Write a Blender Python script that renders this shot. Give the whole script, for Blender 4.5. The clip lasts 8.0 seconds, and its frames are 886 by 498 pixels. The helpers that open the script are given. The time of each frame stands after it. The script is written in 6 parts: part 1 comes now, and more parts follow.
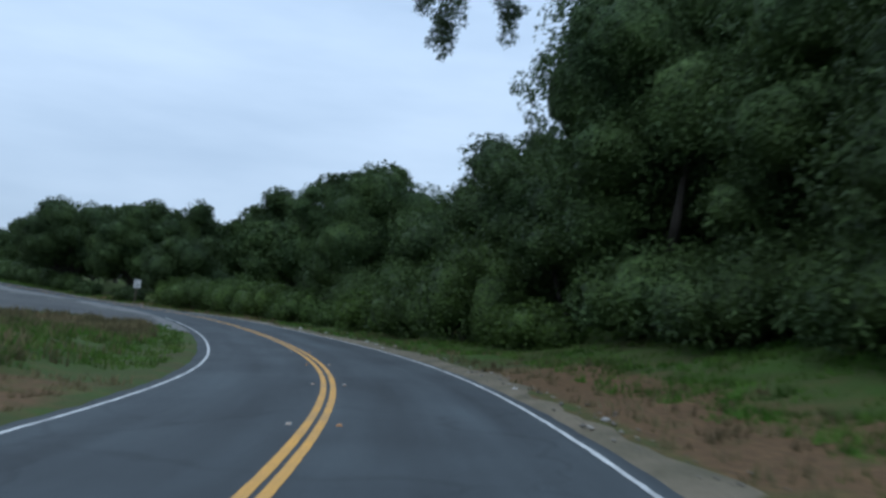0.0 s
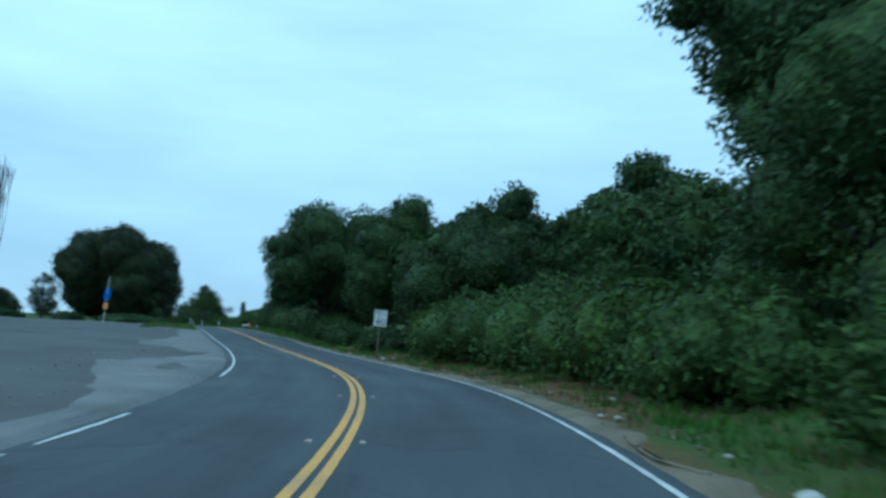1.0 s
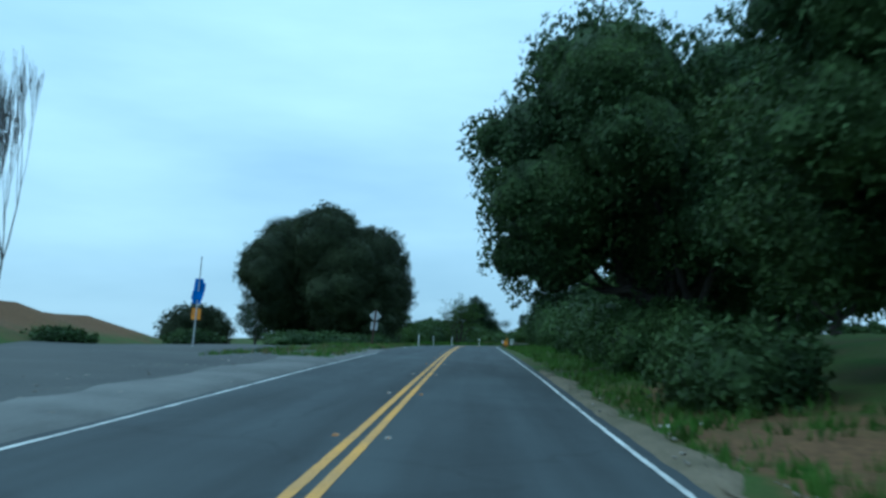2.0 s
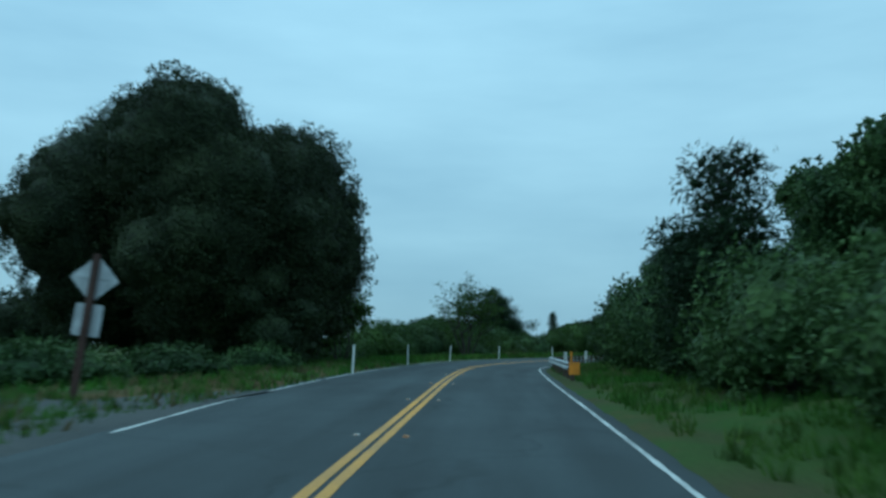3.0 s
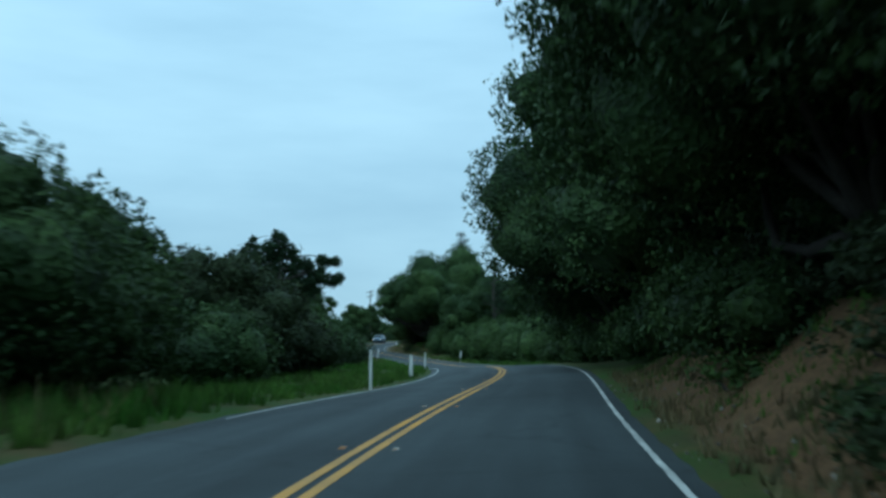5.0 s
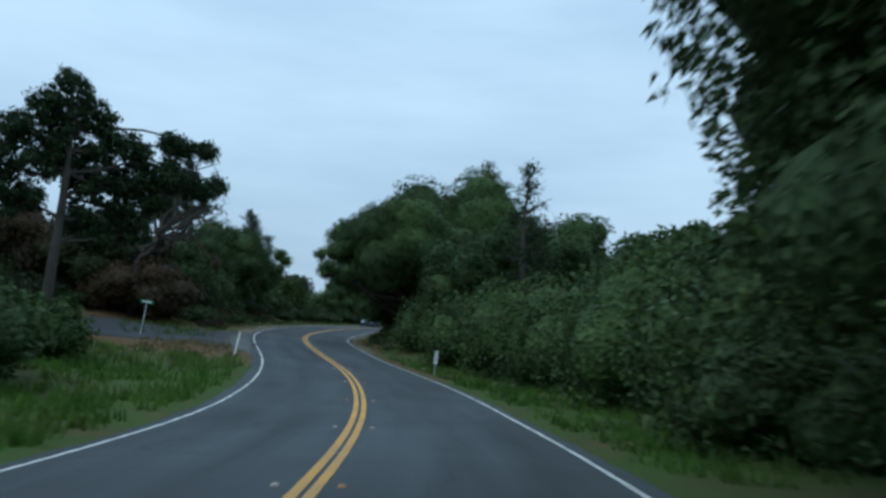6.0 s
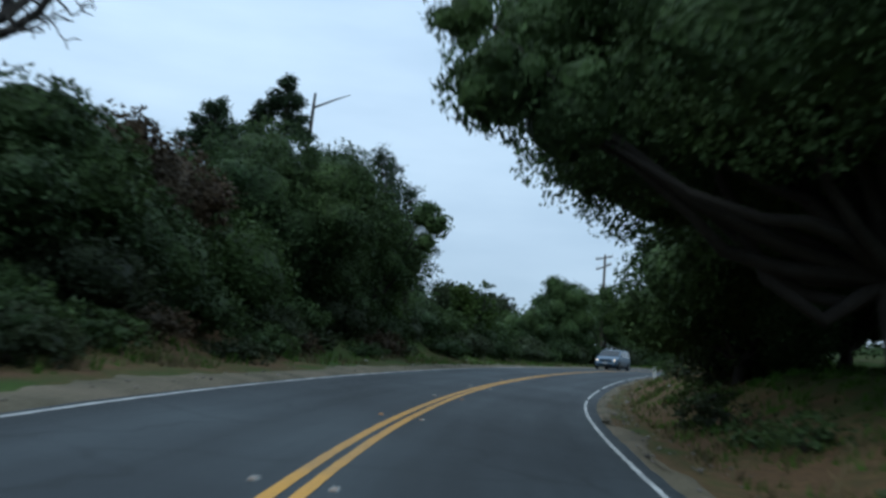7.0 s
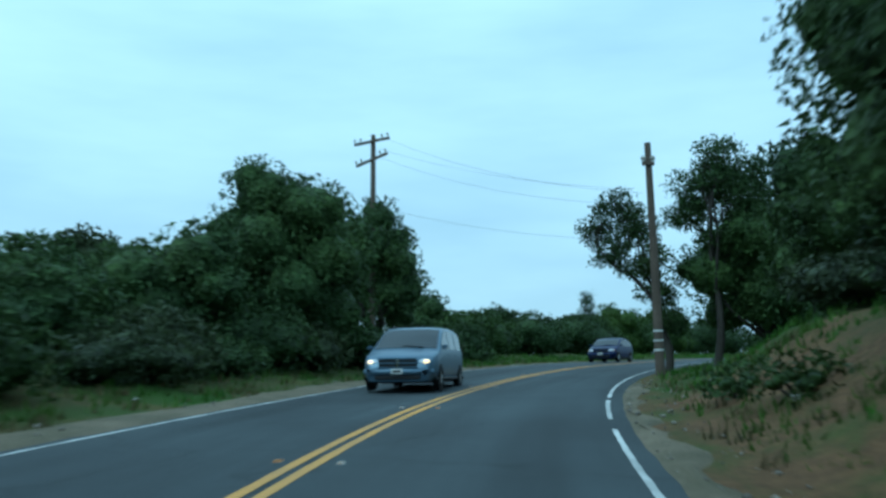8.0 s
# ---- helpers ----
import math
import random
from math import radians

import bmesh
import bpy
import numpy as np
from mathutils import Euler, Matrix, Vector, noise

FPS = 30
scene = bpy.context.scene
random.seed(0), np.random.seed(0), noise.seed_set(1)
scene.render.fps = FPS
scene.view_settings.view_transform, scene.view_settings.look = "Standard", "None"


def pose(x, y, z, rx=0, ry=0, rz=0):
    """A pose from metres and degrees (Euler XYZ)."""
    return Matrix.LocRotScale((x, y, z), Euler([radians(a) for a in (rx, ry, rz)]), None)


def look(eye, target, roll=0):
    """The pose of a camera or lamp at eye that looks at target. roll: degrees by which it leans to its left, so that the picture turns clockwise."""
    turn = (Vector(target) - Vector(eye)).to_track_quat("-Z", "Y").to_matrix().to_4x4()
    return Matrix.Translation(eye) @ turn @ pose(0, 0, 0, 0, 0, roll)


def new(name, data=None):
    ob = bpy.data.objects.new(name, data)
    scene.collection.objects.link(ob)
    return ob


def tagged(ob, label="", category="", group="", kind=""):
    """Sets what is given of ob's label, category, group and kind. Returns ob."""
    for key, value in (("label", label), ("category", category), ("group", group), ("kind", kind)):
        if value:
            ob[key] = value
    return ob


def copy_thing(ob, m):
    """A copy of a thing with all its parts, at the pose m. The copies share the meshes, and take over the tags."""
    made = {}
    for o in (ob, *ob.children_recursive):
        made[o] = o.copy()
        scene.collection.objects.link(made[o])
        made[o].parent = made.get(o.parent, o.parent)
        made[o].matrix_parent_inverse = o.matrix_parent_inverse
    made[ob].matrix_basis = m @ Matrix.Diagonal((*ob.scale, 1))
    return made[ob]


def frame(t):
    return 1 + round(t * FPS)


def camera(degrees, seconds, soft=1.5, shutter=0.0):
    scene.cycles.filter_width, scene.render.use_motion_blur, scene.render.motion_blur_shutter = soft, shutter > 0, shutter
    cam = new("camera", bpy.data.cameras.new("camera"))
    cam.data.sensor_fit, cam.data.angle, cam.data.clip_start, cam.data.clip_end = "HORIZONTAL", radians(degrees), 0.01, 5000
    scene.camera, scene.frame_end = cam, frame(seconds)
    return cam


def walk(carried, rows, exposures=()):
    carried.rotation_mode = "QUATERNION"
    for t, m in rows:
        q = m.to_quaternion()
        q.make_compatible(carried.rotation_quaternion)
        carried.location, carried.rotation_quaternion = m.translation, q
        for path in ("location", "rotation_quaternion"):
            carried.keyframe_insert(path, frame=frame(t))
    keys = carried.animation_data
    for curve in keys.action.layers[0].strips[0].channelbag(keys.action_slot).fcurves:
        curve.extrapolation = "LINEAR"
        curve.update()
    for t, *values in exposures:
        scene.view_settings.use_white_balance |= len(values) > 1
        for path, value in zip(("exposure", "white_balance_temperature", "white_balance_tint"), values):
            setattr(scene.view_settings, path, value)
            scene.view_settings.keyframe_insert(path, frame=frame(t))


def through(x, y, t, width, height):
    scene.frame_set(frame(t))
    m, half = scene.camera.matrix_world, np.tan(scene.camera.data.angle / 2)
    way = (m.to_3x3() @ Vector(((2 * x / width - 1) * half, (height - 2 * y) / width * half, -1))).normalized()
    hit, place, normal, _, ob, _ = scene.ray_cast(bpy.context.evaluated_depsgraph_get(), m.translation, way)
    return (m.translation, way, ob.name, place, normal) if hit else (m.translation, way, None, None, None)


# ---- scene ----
cam = camera(52.95, 8.0, soft=2.8, shutter=0.12)
PATH = [
    (0.0, 0.896, 5.596, 1.067, 95.23, -4.75, 4.39),
    (0.1, 0.676, 9.367, 1.079, 95.36, -4.45, 6.70),
    (0.2, 0.304, 13.130, 1.094, 95.49, -4.14, 9.21),
    (0.3, -0.238, 16.877, 1.117, 95.62, -3.83, 11.91),
    (0.4, -0.969, 20.602, 1.145, 95.76, -3.56, 14.82),
    (0.5, -1.902, 24.287, 1.176, 95.90, -3.36, 17.72),
    (0.6, -3.017, 27.925, 1.210, 96.08, -3.23, 20.17),
    (0.7, -4.267, 31.520, 1.244, 96.30, -3.13, 22.28),
    (0.8, -5.619, 35.071, 1.280, 96.51, -3.04, 24.16),
    (0.9, -7.053, 38.581, 1.323, 96.67, -2.94, 26.11),
    (1.0, -8.594, 42.034, 1.380, 96.74, -2.81, 28.63),
    (1.1, -10.272, 45.398, 1.459, 96.75, -2.61, 31.10),
    (1.2, -12.083, 48.667, 1.553, 96.75, -2.34, 33.05),
    (1.3, -14.017, 51.851, 1.650, 96.75, -2.05, 35.05),
    (1.4, -16.098, 54.939, 1.736, 96.75, -1.79, 37.67),
    (1.5, -18.334, 57.909, 1.805, 96.76, -1.61, 40.47),
    (1.6, -20.693, 60.761, 1.867, 96.78, -1.50, 42.91),
    (1.7, -23.142, 63.511, 1.929, 96.83, -1.39, 44.72),
    (1.8, -25.645, 66.185, 2.003, 96.89, -1.29, 45.85),
    (1.9, -28.180, 68.812, 2.085, 96.97, -1.19, 46.67),
    (2.0, -30.742, 71.404, 2.175, 97.06, -1.10, 47.41),
    (2.1, -33.324, 73.966, 2.273, 97.15, -1.02, 47.91),
    (2.2, -35.911, 76.510, 2.383, 97.25, -0.94, 48.09),
    (2.3, -38.495, 79.053, 2.510, 97.34, -0.88, 48.12),
    (2.4, -41.075, 81.598, 2.650, 97.42, -0.82, 48.13),
    (2.5, -43.654, 84.149, 2.791, 97.50, -0.78, 48.20),
    (2.6, -46.238, 86.701, 2.925, 97.56, -0.75, 48.39),
    (2.7, -48.829, 89.251, 3.053, 97.59, -0.73, 48.54),
    (2.8, -51.422, 91.803, 3.178, 97.61, -0.72, 48.55),
    (2.9, -54.017, 94.373, 3.300, 97.42, -0.85, 48.55),
    (3.0, -56.601, 96.935, 3.414, 97.19, -1.08, 48.52),
    (3.1, -59.165, 99.439, 3.520, 97.14, -1.34, 48.42),
    (3.2, -61.720, 101.898, 3.619, 97.10, -1.66, 48.31),
    (3.3, -64.278, 104.347, 3.714, 97.08, -1.97, 48.29),
    (3.4, -66.852, 106.819, 3.806, 97.05, -2.21, 48.39),
    (3.5, -69.448, 109.347, 3.896, 97.00, -2.31, 48.32),
    (3.6, -72.034, 111.975, 3.983, 96.84, -2.24, 47.89),
    (3.7, -74.583, 114.701, 4.064, 96.56, -2.07, 47.26),
    (3.8, -77.104, 117.493, 4.135, 96.25, -1.85, 46.46),
    (3.9, -79.584, 120.323, 4.189, 96.00, -1.63, 44.98),
    (4.0, -81.994, 123.188, 4.233, 95.90, -1.46, 42.70),
    (4.1, -84.325, 126.133, 4.279, 95.94, -1.34, 40.44),
    (4.2, -86.561, 129.185, 4.334, 96.03, -1.24, 38.32),
    (4.3, -88.676, 132.321, 4.393, 96.16, -1.14, 35.95),
    (4.4, -90.638, 135.538, 4.455, 96.30, -1.04, 33.33),
    (4.5, -92.429, 138.821, 4.523, 96.43, -0.91, 30.73),
    (4.6, -94.040, 142.153, 4.599, 96.53, -0.77, 28.10),
    (4.7, -95.443, 145.533, 4.683, 96.63, -0.61, 25.02),
    (4.8, -96.622, 148.985, 4.771, 96.73, -0.42, 21.94),
    (4.9, -97.628, 152.525, 4.858, 96.84, -0.21, 19.86),
    (5.0, -98.528, 156.139, 4.944, 96.98, 0.03, 18.54),
    (5.1, -99.412, 159.802, 5.032, 97.21, 0.43, 16.94),
    (5.2, -100.295, 163.490, 5.119, 97.36, 0.71, 15.56),
    (5.3, -101.128, 167.196, 5.201, 97.33, 0.60, 14.78),
    (5.4, -101.920, 170.927, 5.280, 97.24, 0.27, 14.17),
    (5.5, -102.699, 174.681, 5.354, 97.11, -0.22, 14.08),
    (5.6, -103.497, 178.448, 5.420, 96.95, -0.83, 14.49),
    (5.7, -104.346, 182.218, 5.475, 96.77, -1.53, 15.40),
    (5.8, -105.285, 185.982, 5.527, 96.59, -2.26, 17.07),
    (5.9, -106.365, 189.719, 5.569, 96.41, -3.00, 19.44),
    (6.0, -107.598, 193.402, 5.594, 96.25, -3.70, 21.74),
    (6.1, -108.967, 197.023, 5.587, 96.12, -4.32, 23.80),
    (6.2, -110.450, 200.585, 5.540, 96.04, -4.81, 25.58),
    (6.3, -112.028, 204.089, 5.488, 96.01, -5.14, 27.18),
    (6.4, -113.696, 207.533, 5.468, 96.07, -5.36, 28.80),
    (6.5, -115.458, 210.924, 5.500, 96.20, -5.47, 30.56),
    (6.6, -117.337, 214.280, 5.562, 96.54, -5.38, 32.24),
    (6.7, -119.349, 217.577, 5.651, 96.53, -5.13, 33.73),
    (6.8, -121.474, 220.791, 5.762, 97.13, -4.78, 34.88),
    (6.9, -123.663, 223.912, 5.908, 98.27, -4.36, 35.62),
    (7.0, -125.815, 226.972, 6.081, 98.08, -3.92, 35.56),
    (7.1, -127.853, 230.045, 6.252, 98.02, -3.31, 34.22),
    (7.2, -129.750, 233.169, 6.391, 97.89, -2.44, 32.65),
    (7.3, -131.520, 236.332, 6.493, 97.73, -1.51, 31.37),
    (7.4, -133.205, 239.503, 6.578, 97.59, -0.71, 30.54),
    (7.5, -134.821, 242.642, 6.666, 97.54, -0.22, 29.18),
    (7.6, -136.319, 245.744, 6.773, 97.57, 0.01, 26.99),
    (7.7, -137.678, 248.850, 6.898, 97.65, 0.19, 24.98),
    (7.8, -138.937, 251.977, 7.032, 97.76, 0.33, 23.56),
    (7.9, -140.122, 255.127, 7.172, 97.88, 0.47, 22.22),
    (8.0, -141.226, 258.316, 7.313, 97.98, 0.62, 20.64),
]
# the clip's automatic exposure and white balance drift on the way
EXPOSURES = [(0.0, -0.02, 5350, 2), (0.3, 0.11, 4480, -20), (1.7, 0.10, 4480, -20), (2.8, -0.3, 4600, -28), (3.5, -0.35, 4600, -28),
             (4.5, -0.05, 4600, -27), (5.0, -0.1, 4780, -22), (5.2, -0.1, 4880, -18), (6.3, -0.08, 5300, -5), (7.0, -0.04, 5380, -3), (7.4, -0.1, 4600, -28), (8.0, 0.1, 4600, -25)]
walk(cam, [(t, pose(x, y, z, rx, ry, rz)) for t, x, y, z, rx, ry, rz in PATH], EXPOSURES)

# ---------------------------------------------------------------- light
SUN_UP, SUN_TURN = radians(48), radians(250)
world = bpy.data.worlds.new("overcast_sky")
scene.world = world
world.use_nodes = True
wn, wl = world.node_tree.nodes, world.node_tree.links
wn.clear()
sky = wn.new("ShaderNodeTexSky")
sky.sky_type = "NISHITA"
sky.sun_disc = False
sky.sun_elevation, sky.sun_rotation = SUN_UP, SUN_TURN
sky.dust_density = 2.0
coord = wn.new("ShaderNodeTexCoord")
stretch = wn.new("ShaderNodeMapping")
stretch.inputs["Scale"].default_value = (1.6, 1.6, 7.0)
cloud = wn.new("ShaderNodeTexNoise")
cloud.inputs["Scale"].default_value = 1.4
cloud.inputs["Detail"].default_value = 5.0
cloud.inputs["Roughness"].default_value = 0.5
ramp = wn.new("ShaderNodeValToRGB")
ramp.color_ramp.elements[0].position, ramp.color_ramp.elements[1].position = 0.30, 0.72
ramp.color_ramp.elements[0].color = (5.9, 6.5, 7.6, 1)
ramp.color_ramp.elements[1].color = (8.5, 8.9, 9.8, 1)
cover = wn.new("ShaderNodeMix")
cover.data_type = "RGBA"
cover.inputs["Factor"].default_value = 0.86
back = wn.new("ShaderNodeBackground")
back.inputs["Strength"].default_value = 0.1
wout = wn.new("ShaderNodeOutputWorld")
wl.new(coord.outputs["Generated"], stretch.inputs["Vector"])
wl.new(stretch.outputs["Vector"], cloud.inputs["Vector"])
wl.new(cloud.outputs["Fac"], ramp.inputs["Fac"])
wl.new(sky.outputs["Color"], cover.inputs["A"])
wl.new(ramp.outputs["Color"], cover.inputs["B"])
# an overcast sky grows brighter towards the zenith
split = wn.new("ShaderNodeSeparateXYZ")
climb = wn.new("ShaderNodeMapRange")
climb.inputs["From Min"].default_value, climb.inputs["From Max"].default_value = 0.0, 0.6
climb.inputs["To Min"].default_value, climb.inputs["To Max"].default_value = 0.82, 1.34
dome = wn.new("ShaderNodeVectorMath")
dome.operation = "SCALE"
wl.new(coord.outputs["Generated"], split.inputs["Vector"])
wl.new(split.outputs["Z"], climb.inputs["Value"])
wl.new(cover.outputs["Result"], dome.inputs[0])
wl.new(climb.outputs["Result"], dome.inputs["Scale"])
wl.new(dome.outputs["Vector"], back.inputs["Color"])
wl.new(back.outputs["Background"], wout.inputs["Surface"])
sun = new("sun", bpy.data.lights.new("sun", "SUN"))
sun.data.energy, sun.data.angle, sun.data.color = 0.7, radians(25), (1.0, 0.97, 0.92)
sun.matrix_world = look((60 * math.cos(SUN_TURN), 60 * math.sin(SUN_TURN), 66), (0, 0, 0))


# ---------------------------------------------------------------- materials
def material(name, colour, rough=0.8, vary=0.25, grain=30.0, blotch=1.5, bump=0.2, metal=0.0, second=None, spec=0.3,
             island=0.0, each=0.0, glow=None):
    """Principled surface whose colour drifts at two scales, with fine relief."""
    m = bpy.data.materials.new(name)
    m.use_nodes = True
    n, l = m.node_tree.nodes, m.node_tree.links
    b = n["Principled BSDF"]
    b.inputs["Roughness"].default_value, b.inputs["Metallic"].default_value = rough, metal
    b.inputs["Specular IOR Level"].default_value = spec
    tc = n.new("ShaderNodeTexCoord")
    big, small = n.new("ShaderNodeTexNoise"), n.new("ShaderNodeTexNoise")
    big.inputs["Scale"].default_value, small.inputs["Scale"].default_value = blotch, grain
    big.inputs["Detail"].default_value, small.inputs["Detail"].default_value = 5, 3
    for node in (big, small):
        l.new(tc.outputs["Object"], node.inputs["Vector"])
    mix = n.new("ShaderNodeMix")
    mix.data_type = "RGBA"
    mix.inputs["A"].default_value = (*colour, 1)
    mix.inputs["B"].default_value = (*(second or tuple(c * 0.55 for c in colour)), 1)
    r = n.new("ShaderNodeMapRange")
    r.inputs["From Min"].default_value, r.inputs["From Max"].default_value = 0.35, 0.7
    l.new(big.outputs["Fac"], r.inputs["Value"])
    l.new(r.outputs["Result"], mix.inputs["Factor"])
    add = n.new("ShaderNodeMath")
    add.operation = "MULTIPLY_ADD"
    add.inputs[1].default_value, add.inputs[2].default_value = 2 * vary, 1 - vary
    l.new(small.outputs["Fac"], add.inputs[0])
    value = add.outputs[0]
    for amount, node, out in ((island, "ShaderNodeNewGeometry", "Random Per Island"), (each, "ShaderNodeObjectInfo", "Random")):
        if amount:
            src, mul, tim = n.new(node), n.new("ShaderNodeMath"), n.new("ShaderNodeMath")
            mul.operation, tim.operation = "MULTIPLY_ADD", "MULTIPLY"
            mul.inputs[1].default_value, mul.inputs[2].default_value = 2 * amount, 1 - amount
            l.new(src.outputs[out], mul.inputs[0])
            l.new(mul.outputs[0], tim.inputs[0])
            l.new(value, tim.inputs[1])
            value = tim.outputs[0]
    scale = n.new("ShaderNodeVectorMath")
    scale.operation = "SCALE"
    l.new(mix.outputs["Result"], scale.inputs[0])
    l.new(value, scale.inputs["Scale"])
    l.new(scale.outputs["Vector"], b.inputs["Base Color"])
    if bump:
        bp = n.new("ShaderNodeBump")
        bp.inputs["Strength"].default_value, bp.inputs["Distance"].default_value = bump, 0.02
        l.new(small.outputs["Fac"], bp.inputs["Height"])
        l.new(bp.outputs["Normal"], b.inputs["Normal"])
    if glow:
        b.inputs["Emission Color"].default_value, b.inputs["Emission Strength"].default_value = (*glow[0], 1), glow[1]
    return m


def leaf_material(name, colour, second, cell=8.0, relief=0.8, through=0.18):
    """Foliage: patchy colour from clump to clump and leaf to leaf, a little light passing through."""
    m = material(name, colour, 0.6, 0.2, 9.0, 0.45, 0.0, second=second, island=0.2, each=0.22, spec=0.14)
    n, l = m.node_tree.nodes, m.node_tree.links
    b = n["Principled BSDF"]
    old = b.inputs["Base Color"].links[0].from_socket
    tc, vo, mr, sc, bp = (n.new("ShaderNode" + k) for k in ("TexCoord", "TexVoronoi", "MapRange", "VectorMath", "Bump"))
    vo.inputs["Scale"].default_value, sc.operation = cell, "SCALE"
    sep = n.new("ShaderNodeSeparateColor")
    l.new(tc.outputs["Object"], vo.inputs["Vector"])
    l.new(vo.outputs["Color"], sep.inputs["Color"])
    l.new(sep.outputs["Red"], mr.inputs["Value"])
    mr.inputs["To Min"].default_value, mr.inputs["To Max"].default_value = 0.55, 1.35
    l.new(old, sc.inputs[0])
    l.new(mr.outputs["Result"], sc.inputs["Scale"])
    l.new(sc.outputs["Vector"], b.inputs["Base Color"])
    bp.inputs["Strength"].default_value, bp.inputs["Distance"].default_value = relief, 0.09
    l.new(vo.outputs["Distance"], bp.inputs["Height"])
    l.new(bp.outputs["Normal"], b.inputs["Normal"])
    tr, ad = n.new("ShaderNodeBsdfTranslucent"), n.new("ShaderNodeMixShader")
    ad.inputs["Fac"].default_value = through
    l.new(b.inputs["Base Color"].links[0].from_socket, tr.inputs["Color"])
    l.new(b.outputs["BSDF"], ad.inputs[1])
    l.new(tr.outputs["BSDF"], ad.inputs[2])
    l.new(ad.outputs["Shader"], n["Material Output"].inputs["Surface"])
    return m


OAK = leaf_material("oak_leaves", (0.064, 0.096, 0.028), (0.036, 0.060, 0.023))
OLIVE = leaf_material("dusky_leaves", (0.050, 0.064, 0.026), (0.031, 0.043, 0.020))
SHRUB = leaf_material("shrub_leaves", (0.058, 0.090, 0.021), (0.036, 0.060, 0.017))
FRESH = leaf_material("spring_leaves", (0.066, 0.102, 0.020), (0.042, 0.070, 0.016))
NEEDLE = leaf_material("pine_needles", (0.034, 0.056, 0.022), (0.022, 0.036, 0.016))
RUST = leaf_material("rusty_leaves", (0.075, 0.050, 0.028), (0.038, 0.034, 0.020))
GRASS = leaf_material("grass_blades", (0.064, 0.132, 0.018), (0.090, 0.125, 0.028), cell=2.0, relief=0.0, through=0.4)
DRY = leaf_material("dry_grass_blades", (0.19, 0.15, 0.08), (0.10, 0.10, 0.045), cell=2.0, relief=0.0, through=0.4)
BARK = material("bark", (0.060, 0.052, 0.044), 0.95, 0.35, 14, 2.0, 0.8)
GREYBARK = material("grey_bark", (0.14, 0.13, 0.12), 0.95, 0.3, 14, 2.0, 0.7)
SIGNPOST = material("old_sign_post", (0.085, 0.052, 0.042), 0.9, 0.3, 18, 1.0, 0.5)
POLEWOOD = material("pole_wood", (0.125, 0.098, 0.076), 0.9, 0.3, 18, 1.0, 0.5)
YELLOW = material("yellow_paint", (0.60, 0.32, 0.065), 0.8, 0.5, 45, 0.9, 0.4, second=(0.40, 0.245, 0.095))
WHITE = material("white_paint", (0.62, 0.62, 0.60), 0.8, 0.5, 45, 1.3, 0.25, second=(0.34, 0.34, 0.33))
POSTWHITE = material("white_plastic", (0.78, 0.79, 0.78), 0.6, 0.08, 8, 3, 0.05, second=(0.62, 0.62, 0.60))
GALV = material("galvanised_steel", (0.55, 0.56, 0.57), 0.5, 0.15, 14, 2, 0.1, metal=0.7)
SIGNBACK = material("sign_aluminium", (0.60, 0.61, 0.62), 0.5, 0.08, 10, 4, 0.05, metal=0.3)
SIGNWHITE = material("sign_white", (0.80, 0.80, 0.78), 0.5, 0.06, 8, 4, 0.02)
INK = material("black_sheeting", (0.015, 0.015, 0.015), 0.5, 0.1, 8, 4, 0.0)
BLUE = material("blue_vinyl", (0.02, 0.14, 0.55), 0.6, 0.12, 8, 4, 0.05)
ORANGE = material("orange_vinyl", (0.75, 0.30, 0.03), 0.6, 0.12, 8, 4, 0.05)
AMBER = material("amber_plastic", (0.65, 0.30, 0.08), 0.4, 0.2, 20, 6, 0.05)
CERAMIC = material("marker_white", (0.62, 0.60, 0.55), 0.5, 0.2, 20, 6, 0.05)


